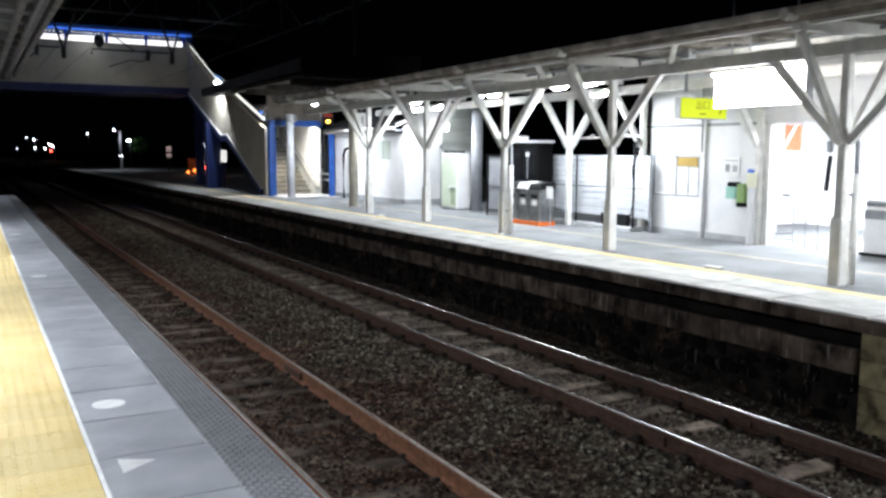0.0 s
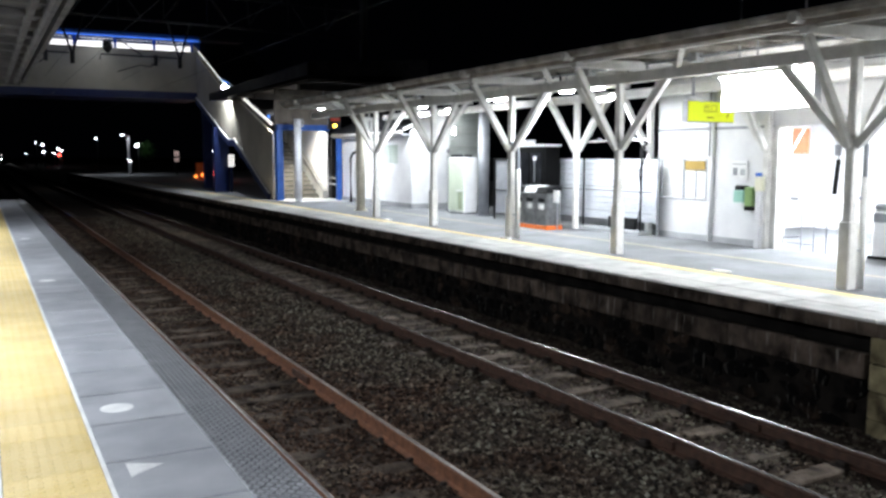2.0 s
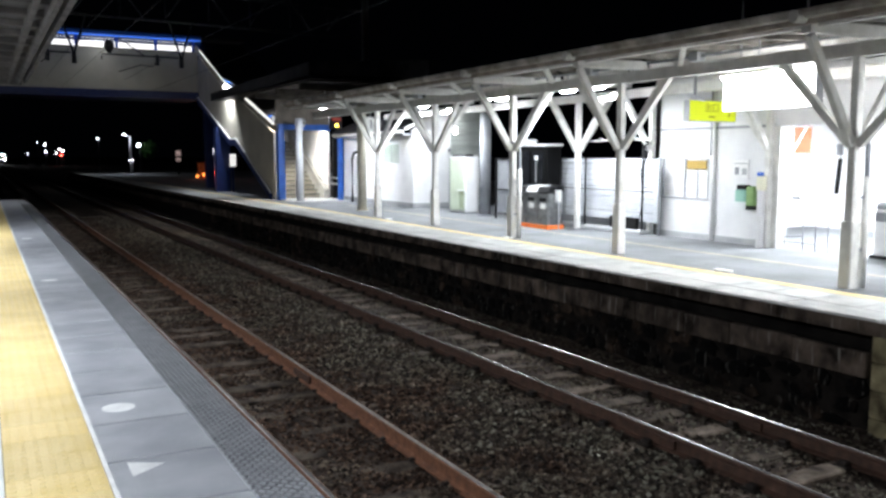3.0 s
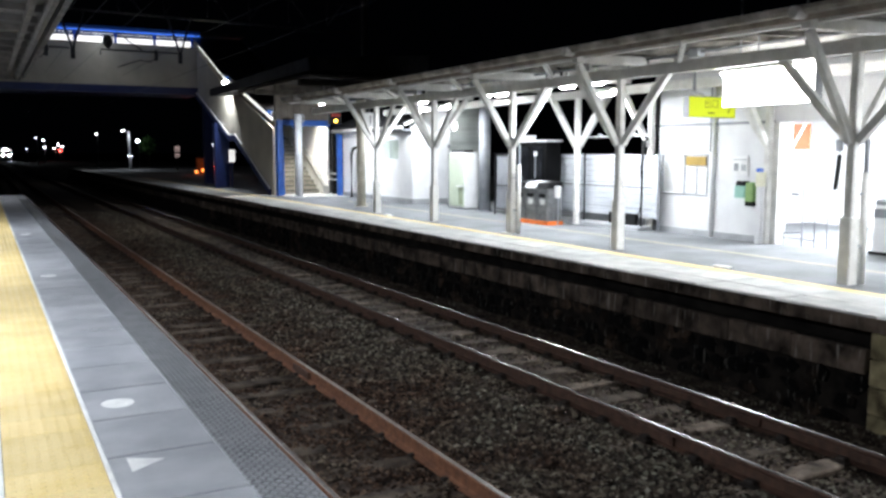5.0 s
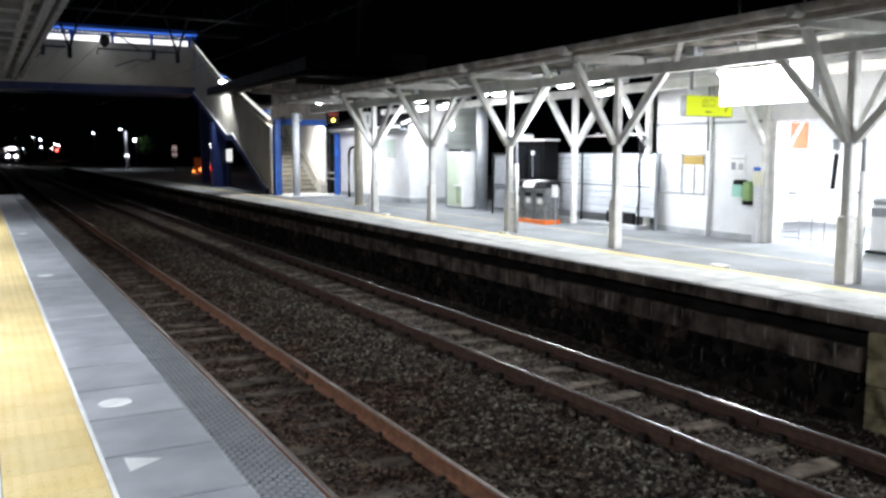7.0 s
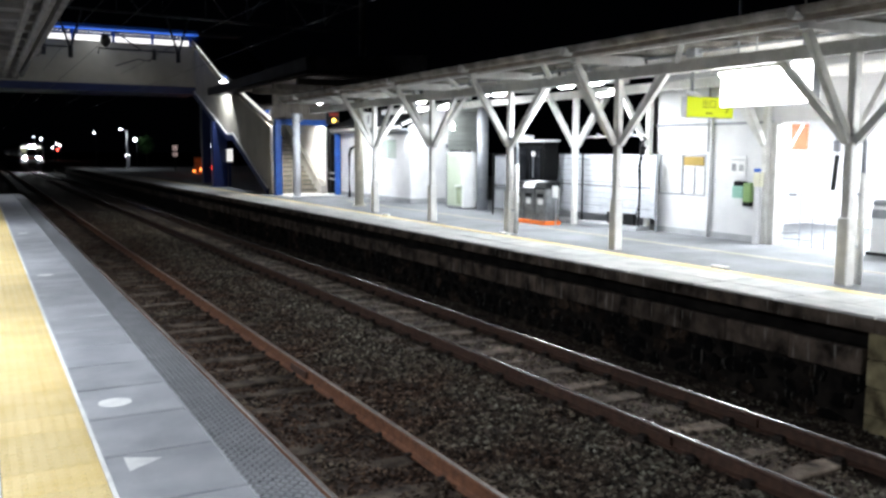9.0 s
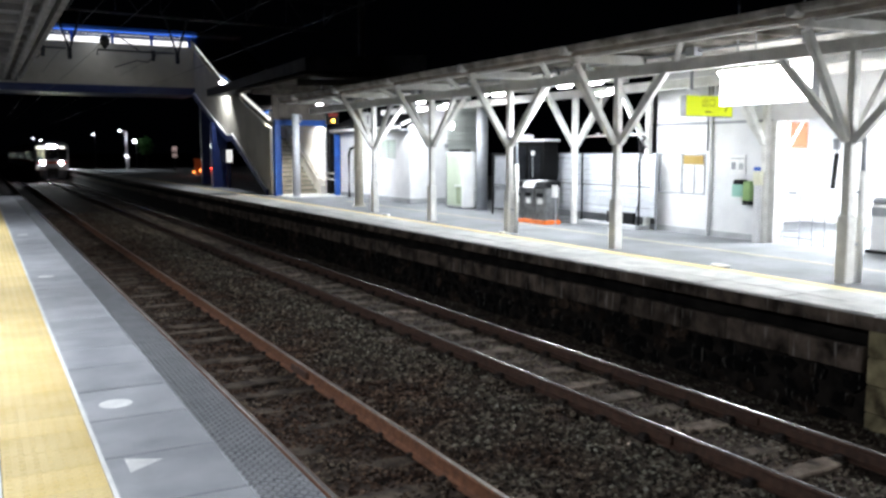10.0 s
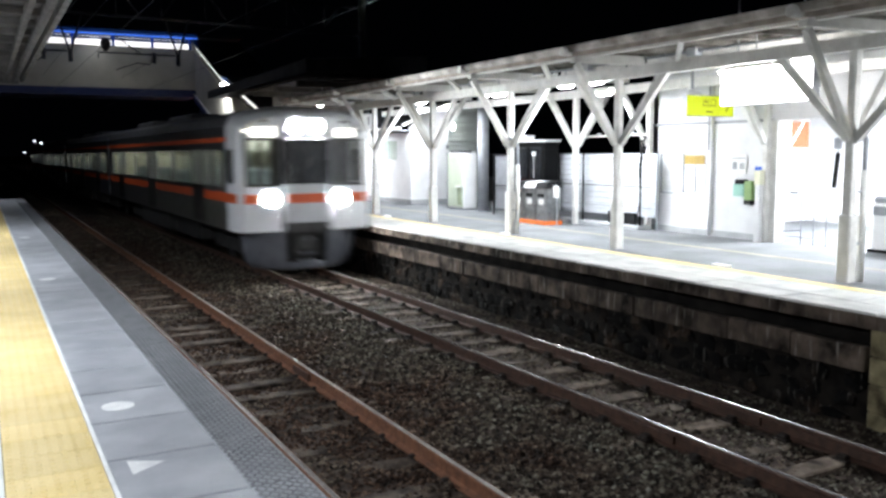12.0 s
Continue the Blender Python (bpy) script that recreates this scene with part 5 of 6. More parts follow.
def overhead_line():
    g = thing("catenary_gantry", "dark lattice gantry carrying the overhead wires", "gantry", (0, 30.0, 0))
    for z in (6.0, 7.0):
        part("chord", Shape().rod([(-4.5, 0, z + 0.12), (12.8, 0, z - 0.16)], 0.04, 6), WIRE, g)
    for k in range(12):
        x = -4.4 + 1.43 * k
        part("lattice_bar", Shape().rod([(x, 0, 6.05), (x + 0.715, 0, 7.0)] if k % 2 else [(x, 0, 7.0), (x + 0.715, 0, 6.05)], 0.025, 6), WIRE, g)
        part("lattice_post", Shape().rod([(x, 0, 6.05), (x, 0, 7.0)], 0.02, 6), WIRE, g)
    for x in (-4.5, 12.8):
        part("mast", Shape().rod([(x, 0, -1.3), (x, 0, 7.3)], 0.13, 10), WIRE, g)
    for x in (2.75, TRACK_X):
        for s in (-0.39, 0.39):
            part("drop_arm", Shape().rod([(x + s, 0, 6.0), (x, 0, 4.72)], 0.035, 6), WIRE, g)
        part("drop_foot", Shape().rod([(x, 0, 4.45), (x, 0, 4.8)], 0.07, 8), WIRE, g)
        part("registration_arm", Shape().rod([(x - 0.1, 0, 4.78), (x - 2.5, 0, 4.79), (x - 2.52, 0, 4.62)], 0.03, 6), WIRE, g)
        part("steady_arm", Shape().rod([(x - 0.7, 0, 4.72), (x - 0.95, 0, 4.45), (x - 1.3, 0, 4.5), (x - 2.0, 0, 4.25)], 0.02, 6), WIRE, g)
        part("clamp", Shape().rod([(x - 0.78, 0, 4.5), (x - 0.78, 0, 4.85)], 0.06, 8), WIRE, g)
        part("brace_wire", Shape().rod([(x - 2.0, 0, 5.35), (x - 1.2, 0, 4.8)], 0.02, 6), WIRE, g)
        part("insulator", Shape().rod([(x - 2.28, 0, 4.84), (x - 2.28, 0, 5.0), (x - 2.28, 0, 5.14), (x - 2.28, 0, 5.24)], [0.06, 0.16, 0.16, 0.06], 12), WIRE, g, smooth=True)
    for x in (2.75, TRACK_X):
        c = thing("contact_wire", "thin dark overhead contact wire", "wire", (x, 0, 0), "overhead wires")
        part("wire", Shape().rod([(0, -5, 4.08), (0, 30, 4.08), (0, 400, 4.08)], 0.006, 5), WIRE, c)
        part("wire", Shape().rod([(0, -5, 5.1), (0, 12, 4.85), (0, 30, 5.1), (0, 80, 5.0), (0, 400, 5.0)], 0.008, 5), WIRE, c)


overhead_line()

# ---- distance: lamps and signals beyond the platforms ----


def far_lamp(x, y, z, mat, h, r=0.14, label="distant street lamp glowing at night", foot=-1.45):
    t = thing("street_lamp", label, "street lamp", (x, y, foot), "distant lamps")
    part("pole", Shape().rod([(0.2, 0.1, 0), (0.2, 0.1, z - foot)], 0.06, 8), GREY_STEEL, t)
    part("arm", Shape().rod([(0.2, 0.1, z - foot), (0, 0, z - foot + 0.1)], 0.04, 6), GREY_STEEL, t)
    part("head", Shape().rod([(-r, 0, z - foot + 0.02), (-r * 0.5, 0, z - foot), (r * 0.5, 0, z - foot), (r, 0, z - foot + 0.02)], [r * 0.5, r, r, r * 0.5], 10), mat, t, smooth=True)


LAMP_WHITE = glow("white_street_light", (0.90, 0.95, 1.0), 9)
LAMP_DIM = glow("dim_street_light", (0.9, 0.93, 1.0), 3)
LAMP_RED = glow("red_signal_light", (1.0, 0.03, 0.02), 16)
LAMP_ORANGE = glow("orange_sign_light", (1.0, 0.25, 0.04), 2.0)
for x, y, z, mat, r in (
    (10.4, 200, 4.43, LAMP_DIM, 0.14),
    (15.3, 260, 4.71, LAMP_WHITE, 0.22),
    (15.5, 260, 2.71, LAMP_WHITE, 0.19),
    (20.8, 300, 2.55, LAMP_WHITE, 0.22),
    (22.0, 300, 3.81, LAMP_WHITE, 0.24),
    (23.0, 300, 3.27, LAMP_WHITE, 0.24),
    (22.4, 300, 1.84, LAMP_RED, 0.29),
    (17.8, 160, 4.60, LAMP_DIM, 0.19),
    (21.5, 140, 3.23, LAMP_WHITE, 0.24),
    (14.5, 100, 1.06, LAMP_WHITE, 0.16),
    (9.3, 220, 2.13, LAMP_DIM, 0.14),
    (14.2, 60, 1.88, LAMP_WHITE, 0.16),
    (14.0, 60, 0.79, LAMP_WHITE, 0.13),
    (14.1, 60, 0.36, LAMP_RED, 0.15),
    (13.5, 60, 0.25, LAMP_ORANGE, 0.13),
    (13.0, 60, 0.14, LAMP_ORANGE, 0.09),
):
    far_lamp(x, y, z, mat, z, r, foot=FAR_Z if y == 60 else -1.45, label="distant red signal light" if mat is LAMP_RED else "distant street lamp glowing at night")



def station_lamp():
    t = thing("platform_lamp", "tall platform lamp with a bright head at the dark platform end", "lamp", (11.6, 80.0, FAR_Z))
    part("pole", Shape().rod([(0, 0, 0), (0, 0, 3.4)], 0.09, 8), GREY_STEEL, t)
    part("head", Shape().box((-0.62, -0.10, 3.44), (-0.40, 0.10, 3.52), bevel=0.03), LAMP_WHITE, t)
    part("arm", Shape().rod([(0, 0, 3.3), (-0.6, 0, 3.5)], 0.04, 6), GREY_STEEL, t)


station_lamp()


def lit_shelter():
    t = thing("lit_shelter", "dim orange-lit shelter with slats beyond the stair", "shelter", (13.35, 60.0, FAR_Z))
    part("panel", Shape().box((-0.30, 0.05, 0.05), (0.42, 0.10, 1.15)), glow("dull_orange_panel", (0.85, 0.16, 0.04), 0.05, (0.35, 0.10, 0.04)), t)
    for k in range(5):
        part("slat", Shape().box((-0.28 + 0.15 * k, 0.0, 0.05), (-0.23 + 0.15 * k, 0.04, 1.15)), BLACK, t)
    part("roof", Shape().box((-0.4, -0.2, 1.15), (0.5, 0.4, 1.22), bevel=0.01), ROOF_DARK, t)
    d = thing("lit_notice", "dim lit notice board at the dark platform end", "notice", (14.9, 76.0, FAR_Z))
    pale = glow("dim_pale_notice", (1.0, 0.72, 0.68), 0.16)
    for z, h in ((1.15, 0.30), (1.62, 0.45)):
        part("plate", Shape().box((-0.20, 0, z), (0.20, 0.03, z + h), bevel=0.005), pale, d)
        part("print_bar", Shape().box((-0.12, -0.005, z + 0.08), (0.10, -0.001, z + 0.16)), BLACK, d)
    part("post", Shape().rod([(0, 0.05, 0), (0, 0.05, 2.1)], 0.04, 6), BLACK, d)


lit_shelter()


def cable_coil(x, y, z, r):
    t = thing("cable_coil", "loose dark cable looped under the canopy boarding", "cable", (x, y, z), "cable loops")
    for k in range(3):
        part("loop", Shape().rod([(0.05 * k + r * 0.25 * math.cos(a * 0.37), r * (1 - 0.12 * k) * math.cos(a * 0.37), r * 0.45 * math.sin(a * 0.37)) for a in range(18)], 0.014, 5), BLACK, t)
    part("tie", Shape().rod([(0, 0, r * 0.4), (0, 0, 3.08 - z)], 0.01, 5), BLACK, t)


for at in ((9.7, 11.2, 2.93, 0.34), (9.7, 13.6, 2.94, 0.36), (9.7, 19.3, 2.95, 0.33)):
    cable_coil(*at)


def conduit():
    c = thing("conduit", "grey electrical conduit under the canopy", "conduit", (0, 0, 0))
    part("pipe", Shape().rod([(9.62, -3, 3.0), (9.62, 25, 3.0)], 0.022, 6), GREY_PAINT, c)
    part("pipe", Shape().rod([(10.62, -3, 3.02), (10.62, 25, 3.02)], 0.018, 6), GREY_PAINT, c)
    for y in (5.5, 9.8, 12.4, 16.4, 19.2, 22.0):
        part("junction_box", Shape().box((9.54, y - 0.1, 2.93), (9.70, y + 0.1, 3.06), bevel=0.01), GREY_STEEL, c)


conduit()


def edge_markers():
    for y in (8.47, 14.0, 19.5):
        m = thing("edge_marker", "small white marker block on the platform", "marker", (8.93, y, FAR_Z), "edge markers")
        part("block", Shape().box((-0.05, -0.14, 0), (0.05, 0.14, 0.035), bevel=0.01), WHITE_LINE, m)


edge_markers()


def far_tree():
    t = thing("tree", "small green tree lit by a street lamp", "tree", (23.3, 141.5, -1.45))
    part("trunk", Shape().rod([(0, 0, 0), (0.1, 0, 1.6), (0.0, 0.1, 3.2)], [0.16, 0.12, 0.05], 8), SLEEPER, t)
    rng = random.Random(3)
    leaves = Shape()
    for _ in range(700):
        a, u, r = rng.uniform(0, 6.283), rng.uniform(-1, 1), rng.random() ** 0.4
        p = Vector((1.3 * r * math.cos(a) * math.sqrt(1 - u * u), 1.3 * r * math.sin(a) * math.sqrt(1 - u * u), 3.9 + 1.6 * r * u))
        d, e = Vector((rng.uniform(-1, 1), rng.uniform(-1, 1), rng.uniform(-1, 1))) * 0.16, Vector((rng.uniform(-1, 1), rng.uniform(-1, 1), rng.uniform(-1, 1))) * 0.12
        leaves.add([p - d, p + e, p + d, p - e], [(0, 1, 2, 3)])
    tagged(part("crown", leaves, material("dark_green_leaves", (0.03, 0.09, 0.02), (0.07, 0.17, 0.04), 3, 0.6, bump=0), t), kind="stuff")


far_tree()


# Body for the added fill light; stands outside the view.
def unseen_fill_lamp():
    t = thing("pole_lamp", "added out-of-view lamp on a steel pole, brightening the bridge", "lamp", (-1.9, 30.0, -0.03))
    part("pole", Shape().rod([(0, 0, 0), (0, 0, 4.5)], 0.06, 8), GREY_STEEL, t)
    part("head", Shape().box((-0.05, -0.2, 4.4), (0.5, 0.2, 4.5), bevel=0.03), LAMP_WHITE, t)


unseen_fill_lamp()


def indoor_lamp(x, y, z, w, d, label):
    t = thing("ceiling_lamp", label, "lamp", (x, y, z), "indoor lamps")
    part("case", Shape().box((-w / 2, -d / 2, 0), (w / 2, d / 2, 0.06), bevel=0.015), WHITE_WOOD, t)
    part("diffuser", Shape().box((-w / 2 + 0.03, -d / 2 + 0.03, -0.012), (w / 2 - 0.03, d / 2 - 0.03, 0)), PANEL_GLOW, t)
    return t


hall = indoor_lamp(14.2, 9.2, 2.56, 1.5, 1.5, "square white panel lamp in the ticket hall")
part("hanger", Shape().rod([(0, 0, 0.06), (0, 0, 0.44)], 0.02, 6), GREY_STEEL, hall)
foot = indoor_lamp(10.3, 30.9, 3.34, 0.4, 0.4, "small square lamp over the stair foot")
part("hanger", Shape().rod([(0, 0, 0.06), (0, 0, 0.37)], 0.02, 6), GREY_STEEL, foot)
lamp("platform_end_light", (11.1, 80.0, 3.2), 0.4, 60, COOL)

# ---- train ----
TRAIN_WHITE = material("off_white_train_front", (0.74, 0.75, 0.77), (0.80, 0.81, 0.83), 3, 0.35, bump=0.02)
TRAIN_STEEL_PAINT = material("light_grey_gangway_paint", (0.46, 0.47, 0.49), (0.54, 0.55, 0.57), 3, 0.4, bump=0.02)
TRAIN_STEEL = material("ribbed_stainless_train_side", (0.28, 0.285, 0.295), (0.37, 0.375, 0.385), 4, 0.30, 0.92, bump=0.03)
TRAIN_ORANGE = material("orange_train_stripe", (0.60, 0.085, 0.022), (0.68, 0.12, 0.035), 4, 0.4, bump=0.02)
UNDER = material("black_underframe", (0.015, 0.015, 0.016), (0.04, 0.038, 0.036), 5, 0.7)
SKIRT = material("dark_slate_skirt", (0.075, 0.08, 0.095), (0.13, 0.135, 0.155), 4, 0.45)
TRAIN_ROOF = material("sooty_grey_train_roof", (0.05, 0.05, 0.052), (0.10, 0.10, 0.104), 2, 0.6, bump=0.1)
DOOR_STEEL = material("dull_dark_door_steel", (0.10, 0.10, 0.105), (0.15, 0.15, 0.155), 4, 0.35, 1.0, bump=0.03)
HEADLIGHT = glow("white_headlight", (0.92, 0.97, 1.0), 280)
ROOF_HEADLIGHT = glow("white_roof_headlight", (0.92, 0.97, 1.0), 150)
DEST_WHITE = glow("lit_destination_panel", (1.0, 0.98, 0.88), 1.8)
SALOON_LIGHT = glow("saloon_ceiling_light", (1.0, 0.98, 0.82), 6.5)
SALOON_WALL = material("cream_saloon_lining", (0.60, 0.58, 0.50), (0.70, 0.68, 0.60), 3, 0.6, bump=0)
SEAT = material("blue_grey_seat_cloth", (0.16, 0.20, 0.24), (0.22, 0.26, 0.30), 6, 0.8)
TRAIN_GLASS = glass("train_window_glass", (0.74, 0.80, 0.77))
TRAIN_GLASS.node_tree.nodes["Principled BSDF"].inputs["IOR"].default_value = 1.5

CAR_L = 19.6


def car_section(w, z0, zs, zt):
    """Half-rounded body outline: sill z0, shoulder zs, roof crown zt."""
    pts = [(-w, z0), (-w, zs)]
    for k in range(1, 8):
        a = math.pi * k / 8
        pts.append((-w * math.cos(a), zs + (zt - zs) * math.sin(a) ** 0.75))
    return pts + [(w, zs), (w, z0)]


def train_body(lead):
    c = thing("train_car", "stainless commuter train car with orange stripes and lit windows" if not lead else "white-fronted commuter train car with orange stripe and blazing headlights", "train car", group="cars of the train")
    a = 0.9 if lead else 0.0
    L = CAR_L
    for s in (-1, 1):
        x0, x1 = sorted((s * 1.45, s * 1.38))
        part("lower_side", Shape().box((x0, a, 0.94), (x1, L, 1.86)), TRAIN_STEEL, c)
        part("upper_side", Shape().box((x0, a, 2.66), (x1, L, 3.16)), TRAIN_STEEL, c)
        e0, e1 = sorted((s * 1.45, s * 1.456))
        part("lower_stripe", Shape().box((e0, a, 1.54), (e1, L, 1.74)), TRAIN_ORANGE, c, "orange stripe")
        part("upper_stripe", Shape().box((e0, a, 2.82), (e1, L, 2.93)), TRAIN_ORANGE, c, "orange stripe")
        spans = [(a, a + 0.5), (a + 1.3, a + 1.55)] if lead else [(0, 0.6)]
        doors = (3.0, 9.4, 15.8)
        y = spans[-1][1]
        for d in doors:
            spans += [(d - 0.1, d + 0.18), (d + 0.56, d + 0.74), (d + 1.12, d + 1.4)]
            if d < 15:
                spans += [(d + 3.75, d + 3.9)]
        spans.append((L - 0.9, L))
        for p0, p1 in spans:
            part("window_pillar", Shape().box((x0, p0, 1.86), (x1, p1, 2.66)), TRAIN_STEEL, c)
        g0, g1 = sorted((s * 1.405, s * 1.415))
        part("side_glazing", Shape().box((g0, a, 1.84), (g1, L, 2.68)), TRAIN_GLASS, c)
        for d in doors:
            for o in (0.0, 0.645):
                q0, q1 = sorted((s * 1.451, s * 1.459))
                part("door_leaf", Shape().box((q0, d + o, 0.98), (q1, d + o + 0.635, 1.86)), DOOR_STEEL, c)
    n = car_section(1.45, 3.16, 3.16, 3.60)
    part("roof", Shape().sweep(n, a, L), TRAIN_ROOF, c, smooth=False)
    for y in (7.5, 13.5):
        part("air_conditioner", Shape().box((-0.75, y, 3.50), (0.75, y + 3.2, 3.72), bevel=0.07), TRAIN_ROOF, c)
    part("floor", Shape().box((-1.42, a, 0.9), (1.42, L, 1.05)), UNDER, c)
    part("ceiling_lining", Shape().box((-1.37, a + 0.1, 3.08), (1.37, L - 0.1, 3.12)), SALOON_WALL, c)
    for x in (-0.6, 0.6):
        part("saloon_lamp", Shape().box((x - 0.08, a + 1.4, 3.03), (x + 0.08, L - 0.4, 3.08)), SALOON_LIGHT, c, "glowing ceiling strip")
    part("end_wall", Shape().box((-1.37, L - 0.12, 0.94), (1.37, L - 0.04, 3.12)), SALOON_WALL, c)
    part("rear_panel", Shape().box((-1.38, L - 0.035, 0.94), (1.38, L, 3.16)), TRAIN_ROOF, c)
    if not lead:
        part("front_panel", Shape().box((-1.38, 0, 0.94), (1.38, 0.05, 3.16)), TRAIN_ROOF, c)
    seat = Shape().box((0, -0.22, 1.05), (0.85, 0.22, 1.48), bevel=0.05).box((0, 0.14, 1.45), (0.85, 0.26, 2.15), bevel=0.04).mesh("seat", SEAT)
    for d in (4.9, 5.8, 6.7, 7.6, 11.3, 12.2, 13.1, 14.0):
        for x in (-1.34, 0.49):
            part("seat", seat, SEAT, c, at=(x, d, 0))
    for y in (2.9, L - 3.6):
        b = part("bogie", Shape().box((-0.95, y - 1.3, 0.32), (-0.8, y + 1.3, 0.62), bevel=0.03).box((0.8, y - 1.3, 0.32), (0.95, y + 1.3, 0.62), bevel=0.03).box((-0.9, y - 0.2, 0.4), (0.9, y + 0.2, 0.75)), UNDER, c)
        for dy in (-1.05, 1.05):
            for x in (-0.566, 0.566):
                part("wheel", Shape().rod([(x - 0.06, y + dy, 0.43), (x + 0.06, y + dy, 0.43)], 0.43, 20), UNDER, b)
    for y0, y1, x in ((5.2, 8.2, -1.1), (8.8, 13.6, -1.2), (5.6, 9.6, 0.5), (10.2, 13.0, 0.6)):
        part("equipment_box", Shape().box((x, y0, 0.35), (x + 0.6, y1, 0.92), bevel=0.03), UNDER, c)
    return c


def train_front(c):
    """The cab: a lofted white shell with a recessed gangway door, lamps and skirt."""
    sec = []
    for y, w, zs, zt in ((0.92, 1.455, 3.16, 3.60), (0.30, 1.455, 3.14, 3.55), (0.08, 1.42, 3.10, 3.46), (0.0, 1.34, 3.02, 3.34)):
        sec.append([(x, y, z) for x, z in car_section(w, 0.94, zs, zt)])
    n = len(sec[0])
    s = Shape()
    s.add([p for r in sec for p in r], [(k * n + i, k * n + i + 1, (k + 1) * n + i + 1, (k + 1) * n + i) for k in range(3) for i in range(n - 1)])
    part("cab_shell", s, TRAIN_WHITE, c, "off-white cab shell", smooth=True)
    f = Shape()
    for x0, x1, z0, z1 in ((-1.34, 1.34, 0.94, 1.92), (-1.34, -1.30, 1.92, 2.86), (1.30, 1.34, 1.92, 2.86), (-1.34, 1.34, 2.86, 3.03), (-1.15, 1.15, 3.03, 3.22), (-0.8, 0.8, 3.22, 3.33)):
        f.box((x0, 0.0, z0), (x1, 0.05, z1))
    part("front_panel", f, TRAIN_WHITE, c)
    for x in (-0.54, 0.54, -0.98, 1.26, -1.27):
        w = 0.06 if abs(x) < 0.6 else 0.03
        part("window_pillar", Shape().box((x - w, -0.004, 1.92), (x + w, 0.05, 2.86)), UNDER, c, "black window pillar")
    # Two made-up glowing strips that brighten the left cab window.
    part("vestibule_lamp", Shape().box((-1.25, 1.15, 3.0), (-0.55, 1.5, 3.06)), SALOON_LIGHT, c, "added glowing strip behind the cab")
    part("cab_lamp", Shape().box((-1.2, 0.45, 3.02), (-0.65, 0.75, 3.06)), SALOON_LIGHT, c, "added glowing strip in the cab")
    part("cab_rear_wall", Shape().box((-0.45, 1.0, 1.0), (1.38, 1.06, 3.08)), UNDER, c)
    part("cab_partition", Shape().box((-1.38, 1.0, 1.0), (-0.45, 1.06, 1.9)), UNDER, c)
    part("gangway_door", Shape().box((-0.50, -0.06, 0.98), (0.50, 0.0, 2.90), bevel=0.04), TRAIN_STEEL_PAINT, c)
    for x in (-0.52, 0.52):
        part("door_seal", Shape().box((x - 0.045, -0.03, 0.98), (x + 0.045, -0.008, 2.90)), SKIRT, c)
    part("gangway_window", Shape().box((-0.505, -0.072, 1.93), (0.505, -0.055, 2.86)), DARK_GLASS, c, "dark door window")
    for s0 in (-1, 1):
        x0, x1 = sorted((s0 * 0.60, s0 * 1.28))
        part("windscreen", Shape().box((x0, 0.015, 1.92), (x1, 0.025, 2.86)), TRAIN_GLASS, c)
        part("window_sill", Shape().box((x0 - 0.02, -0.006, 1.88), (x1 + 0.02, 0.004, 1.94)), UNDER, c)
        part("window_head", Shape().box((x0 - 0.02, -0.006, 2.84), (x1 + 0.02, 0.004, 2.89)), UNDER, c)
        part("wiper", Shape().rod([(s0 * 0.75, -0.02, 1.95), (s0 * 1.0, -0.02, 2.5)], 0.015, 6), UNDER, c)
        part("headlight", Shape().rod([(s0 * 0.78, -0.035, 1.63), (s0 * 0.78, 0.0, 1.63)], 0.16, 16), HEADLIGHT, c, "blazing round headlight", smooth=True)
        part("lamp_bezel", Shape().rod([(s0 * 0.80, -0.02, 1.63), (s0 * 0.80, 0.0, 1.63)], 0.20, 16), TRAIN_STEEL_PAINT, c)
        z0, z1 = sorted((s0 * 1.345, s0 * 1.02))
        part("front_stripe", Shape().box((z0, -0.006, 1.53), (z1, 0.0, 1.73)), TRAIN_ORANGE, c, "orange stripe")
        e0, e1 = sorted((s0 * 1.452, s0 * 1.462))
        part("cab_stripe", Shape().box((e0, 0.12, 1.54), (e1, 0.92, 1.74)), TRAIN_ORANGE, c, "orange stripe")
        part("cab_window", Shape().box((e0, 0.35, 1.95), (e1, 0.85, 2.66)), DARK_GLASS, c)
        part("grab_rail", Shape().rod([(s0 * 1.40, -0.03, 1.0), (s0 * 1.40, -0.03, 1.5)], 0.015, 6), STAINLESS, c)
        rows_z = ((0.945, 1.0), (0.55, 0.98), (0.30, 0.93), (0.17, 0.86), (0.13, 0.80))
        xs = (0.46, 0.65, 0.85, 1.02, 1.16, 1.26, 1.30)
        outer = [(s0 * x * k, 0.02 + 0.5 * (x / 1.3) ** 5 + 0.06 * (1 - k) * 3, z) for z, k in rows_z for x in xs]
        inner = [(x * 0.985, y + 0.04, z) for x, y, z in outer]
        n = len(xs)
        quads = [(j * n + i, j * n + i + 1, (j + 1) * n + i + 1, (j + 1) * n + i) for j in range(4) for i in range(n - 1)]
        part("skirt", Shape().add(outer + inner, quads + [tuple(35 + q for q in f) for f in quads]), SKIRT, c, "grey snow skirt", smooth=True)
    part("skirt_lip", Shape().box((-0.40, 0.02, 0.13), (0.40, 0.10, 0.27), bevel=0.03), SKIRT, c)
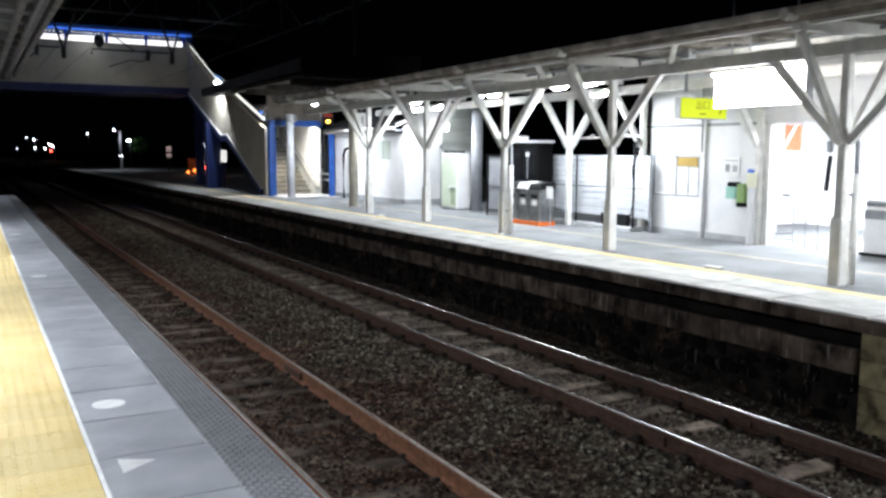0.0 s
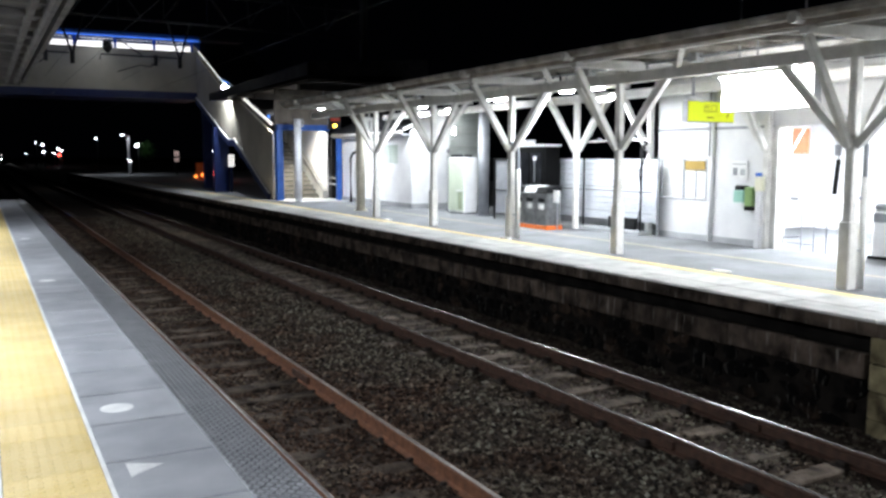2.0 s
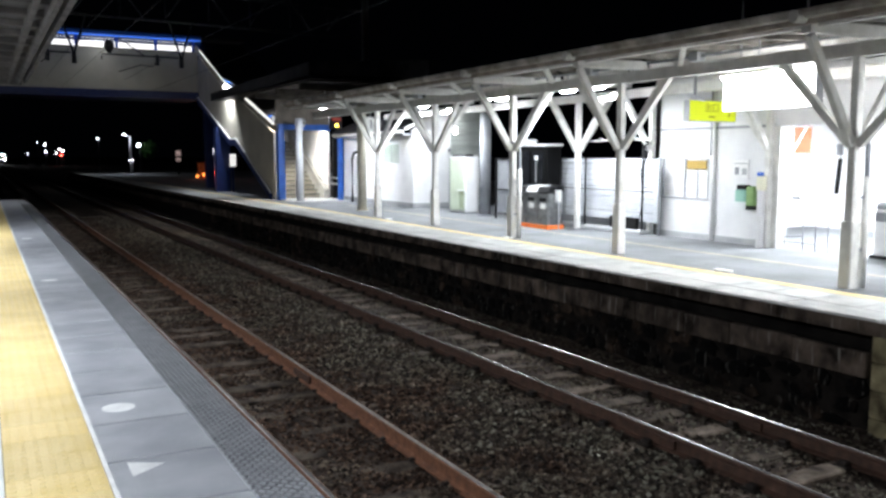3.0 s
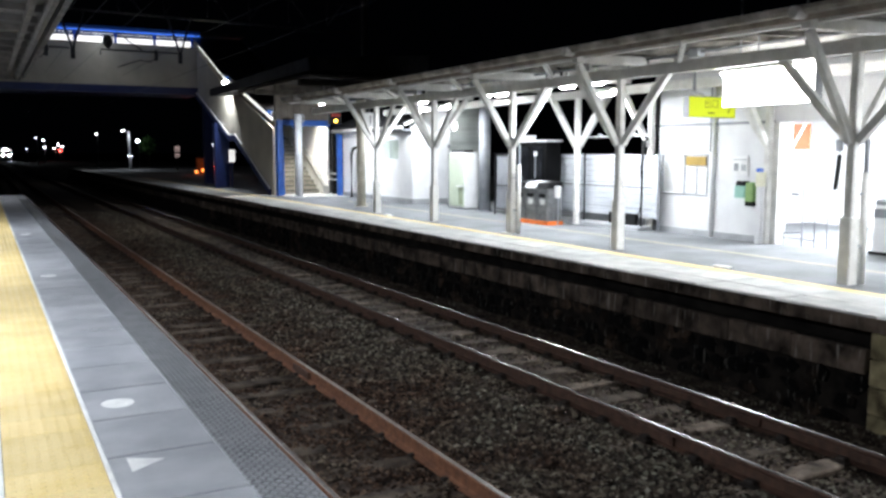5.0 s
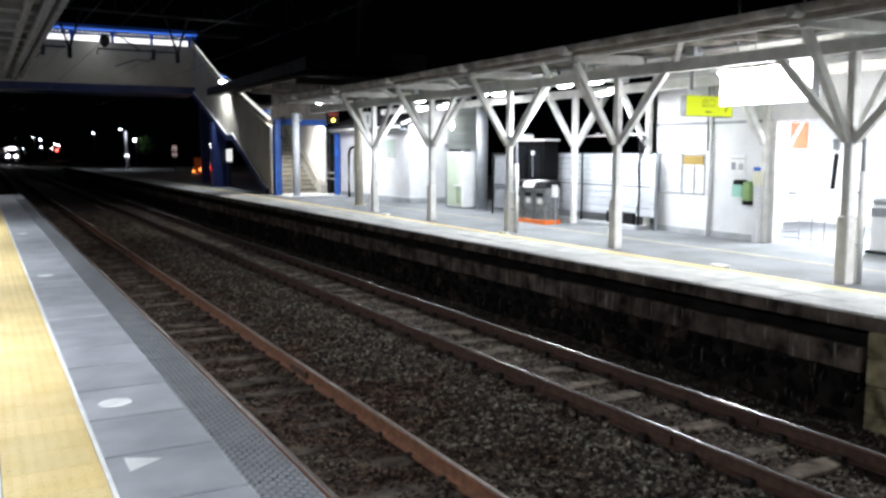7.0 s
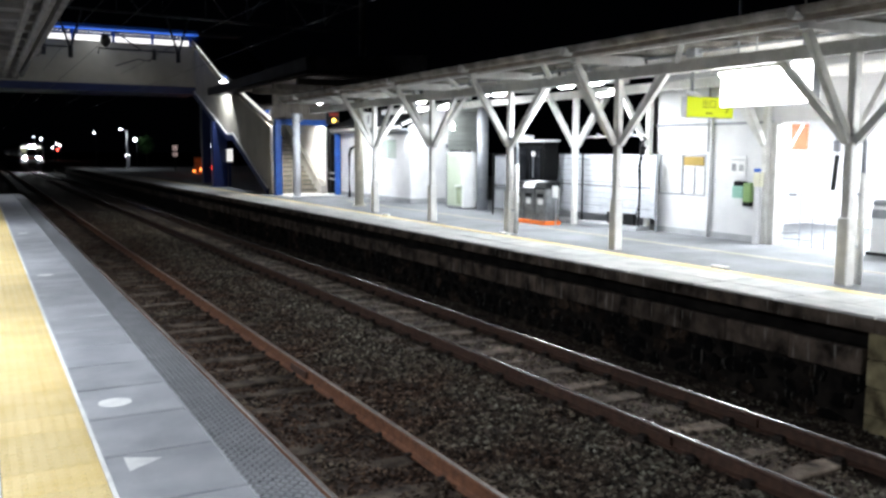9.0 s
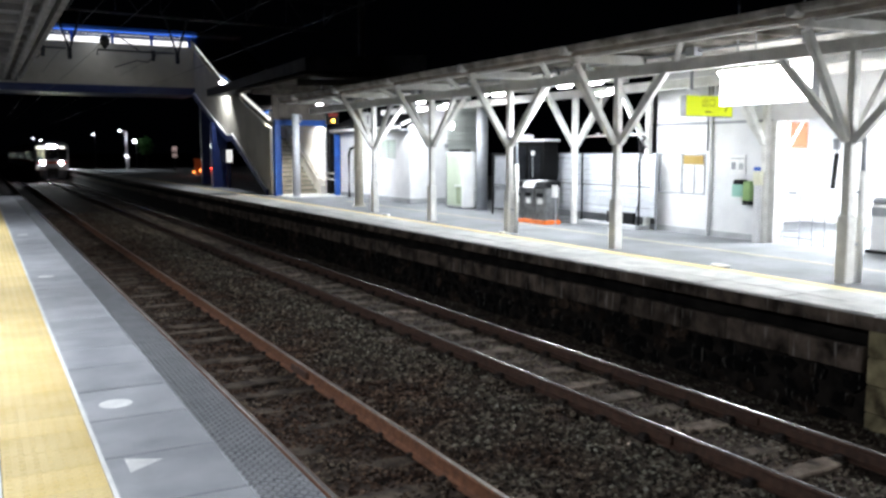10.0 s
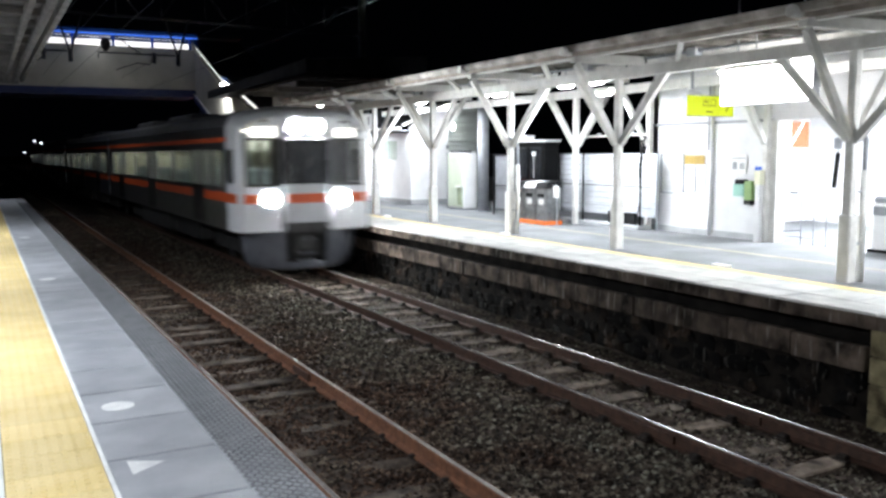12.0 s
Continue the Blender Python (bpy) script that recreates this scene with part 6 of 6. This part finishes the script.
    part("door_stripe", Shape().box((-0.42, -0.068, 1.53), (0.42, -0.06, 1.73)), TRAIN_ORANGE, c, "orange stripe")
    part("destination_panel", Shape().box((-1.18, -0.012, 2.92), (-0.64, 0.0, 3.12)), DEST_WHITE, c, "lit destination panel")
    part("number_panel", Shape().box((0.68, -0.012, 2.93), (1.10, 0.0, 3.10)), DEST_WHITE, c, "lit service panel")
    part("lamp_housing", Shape().box((-0.44, -0.05, 2.96), (0.44, 0.02, 3.30), bevel=0.04), SKIRT, c)
    for x in (-0.22, 0.22):
        part("roof_headlight", Shape().rod([(x, -0.075, 3.13), (x, -0.04, 3.13)], 0.15, 16), ROOF_HEADLIGHT, c, "bright roof headlight", smooth=True)
    part("lamp_hood", Shape().box((-0.45, -0.04, 3.305), (0.45, 0.25, 3.35), bevel=0.02), TRAIN_WHITE, c)
    part("coupler", Shape().box((-0.14, -0.06, 0.50), (0.14, 0.3, 0.84), bevel=0.04).box((-0.20, -0.12, 0.54), (0.20, 0.0, 0.78), bevel=0.03), UNDER, c)
    part("coupler_recess", Shape().box((-0.48, -0.068, 0.90), (0.48, 0.0, 1.14), bevel=0.05).box((-0.5, 0.25, 0.3), (0.5, 0.35, 0.96)), UNDER, c)
    for z in (0.45, 0.28):
        part("step_bar", Shape().rod([(-0.2, 0.05, z), (0.2, 0.05, z)], 0.03, 8), SKIRT, c)
    part("hose", Shape().rod([(-0.3, 0.0, 0.85), (-0.32, -0.1, 0.5), (-0.2, -0.1, 0.4)], 0.03, 6), UNDER, c)


lead_car = train_body(True)
train_front(lead_car)
TRAIN = [(lead_car, 0.0)]
trailer = train_body(False)
TRAIN.append((trailer, CAR_L + 0.4))
for k in (2, 3):
    TRAIN.append((copy_thing(trailer, Matrix.Identity(4)), (CAR_L + 0.4) * k))


def motions():
    for car, start in TRAIN:
        walk(car, [(t, pose(TRACK_X, start + 17.44 + 35.2 * (12.0 - t), RAIL_Z)) for t in (0.0, 4.0, 8.0, 12.0)])


motions()
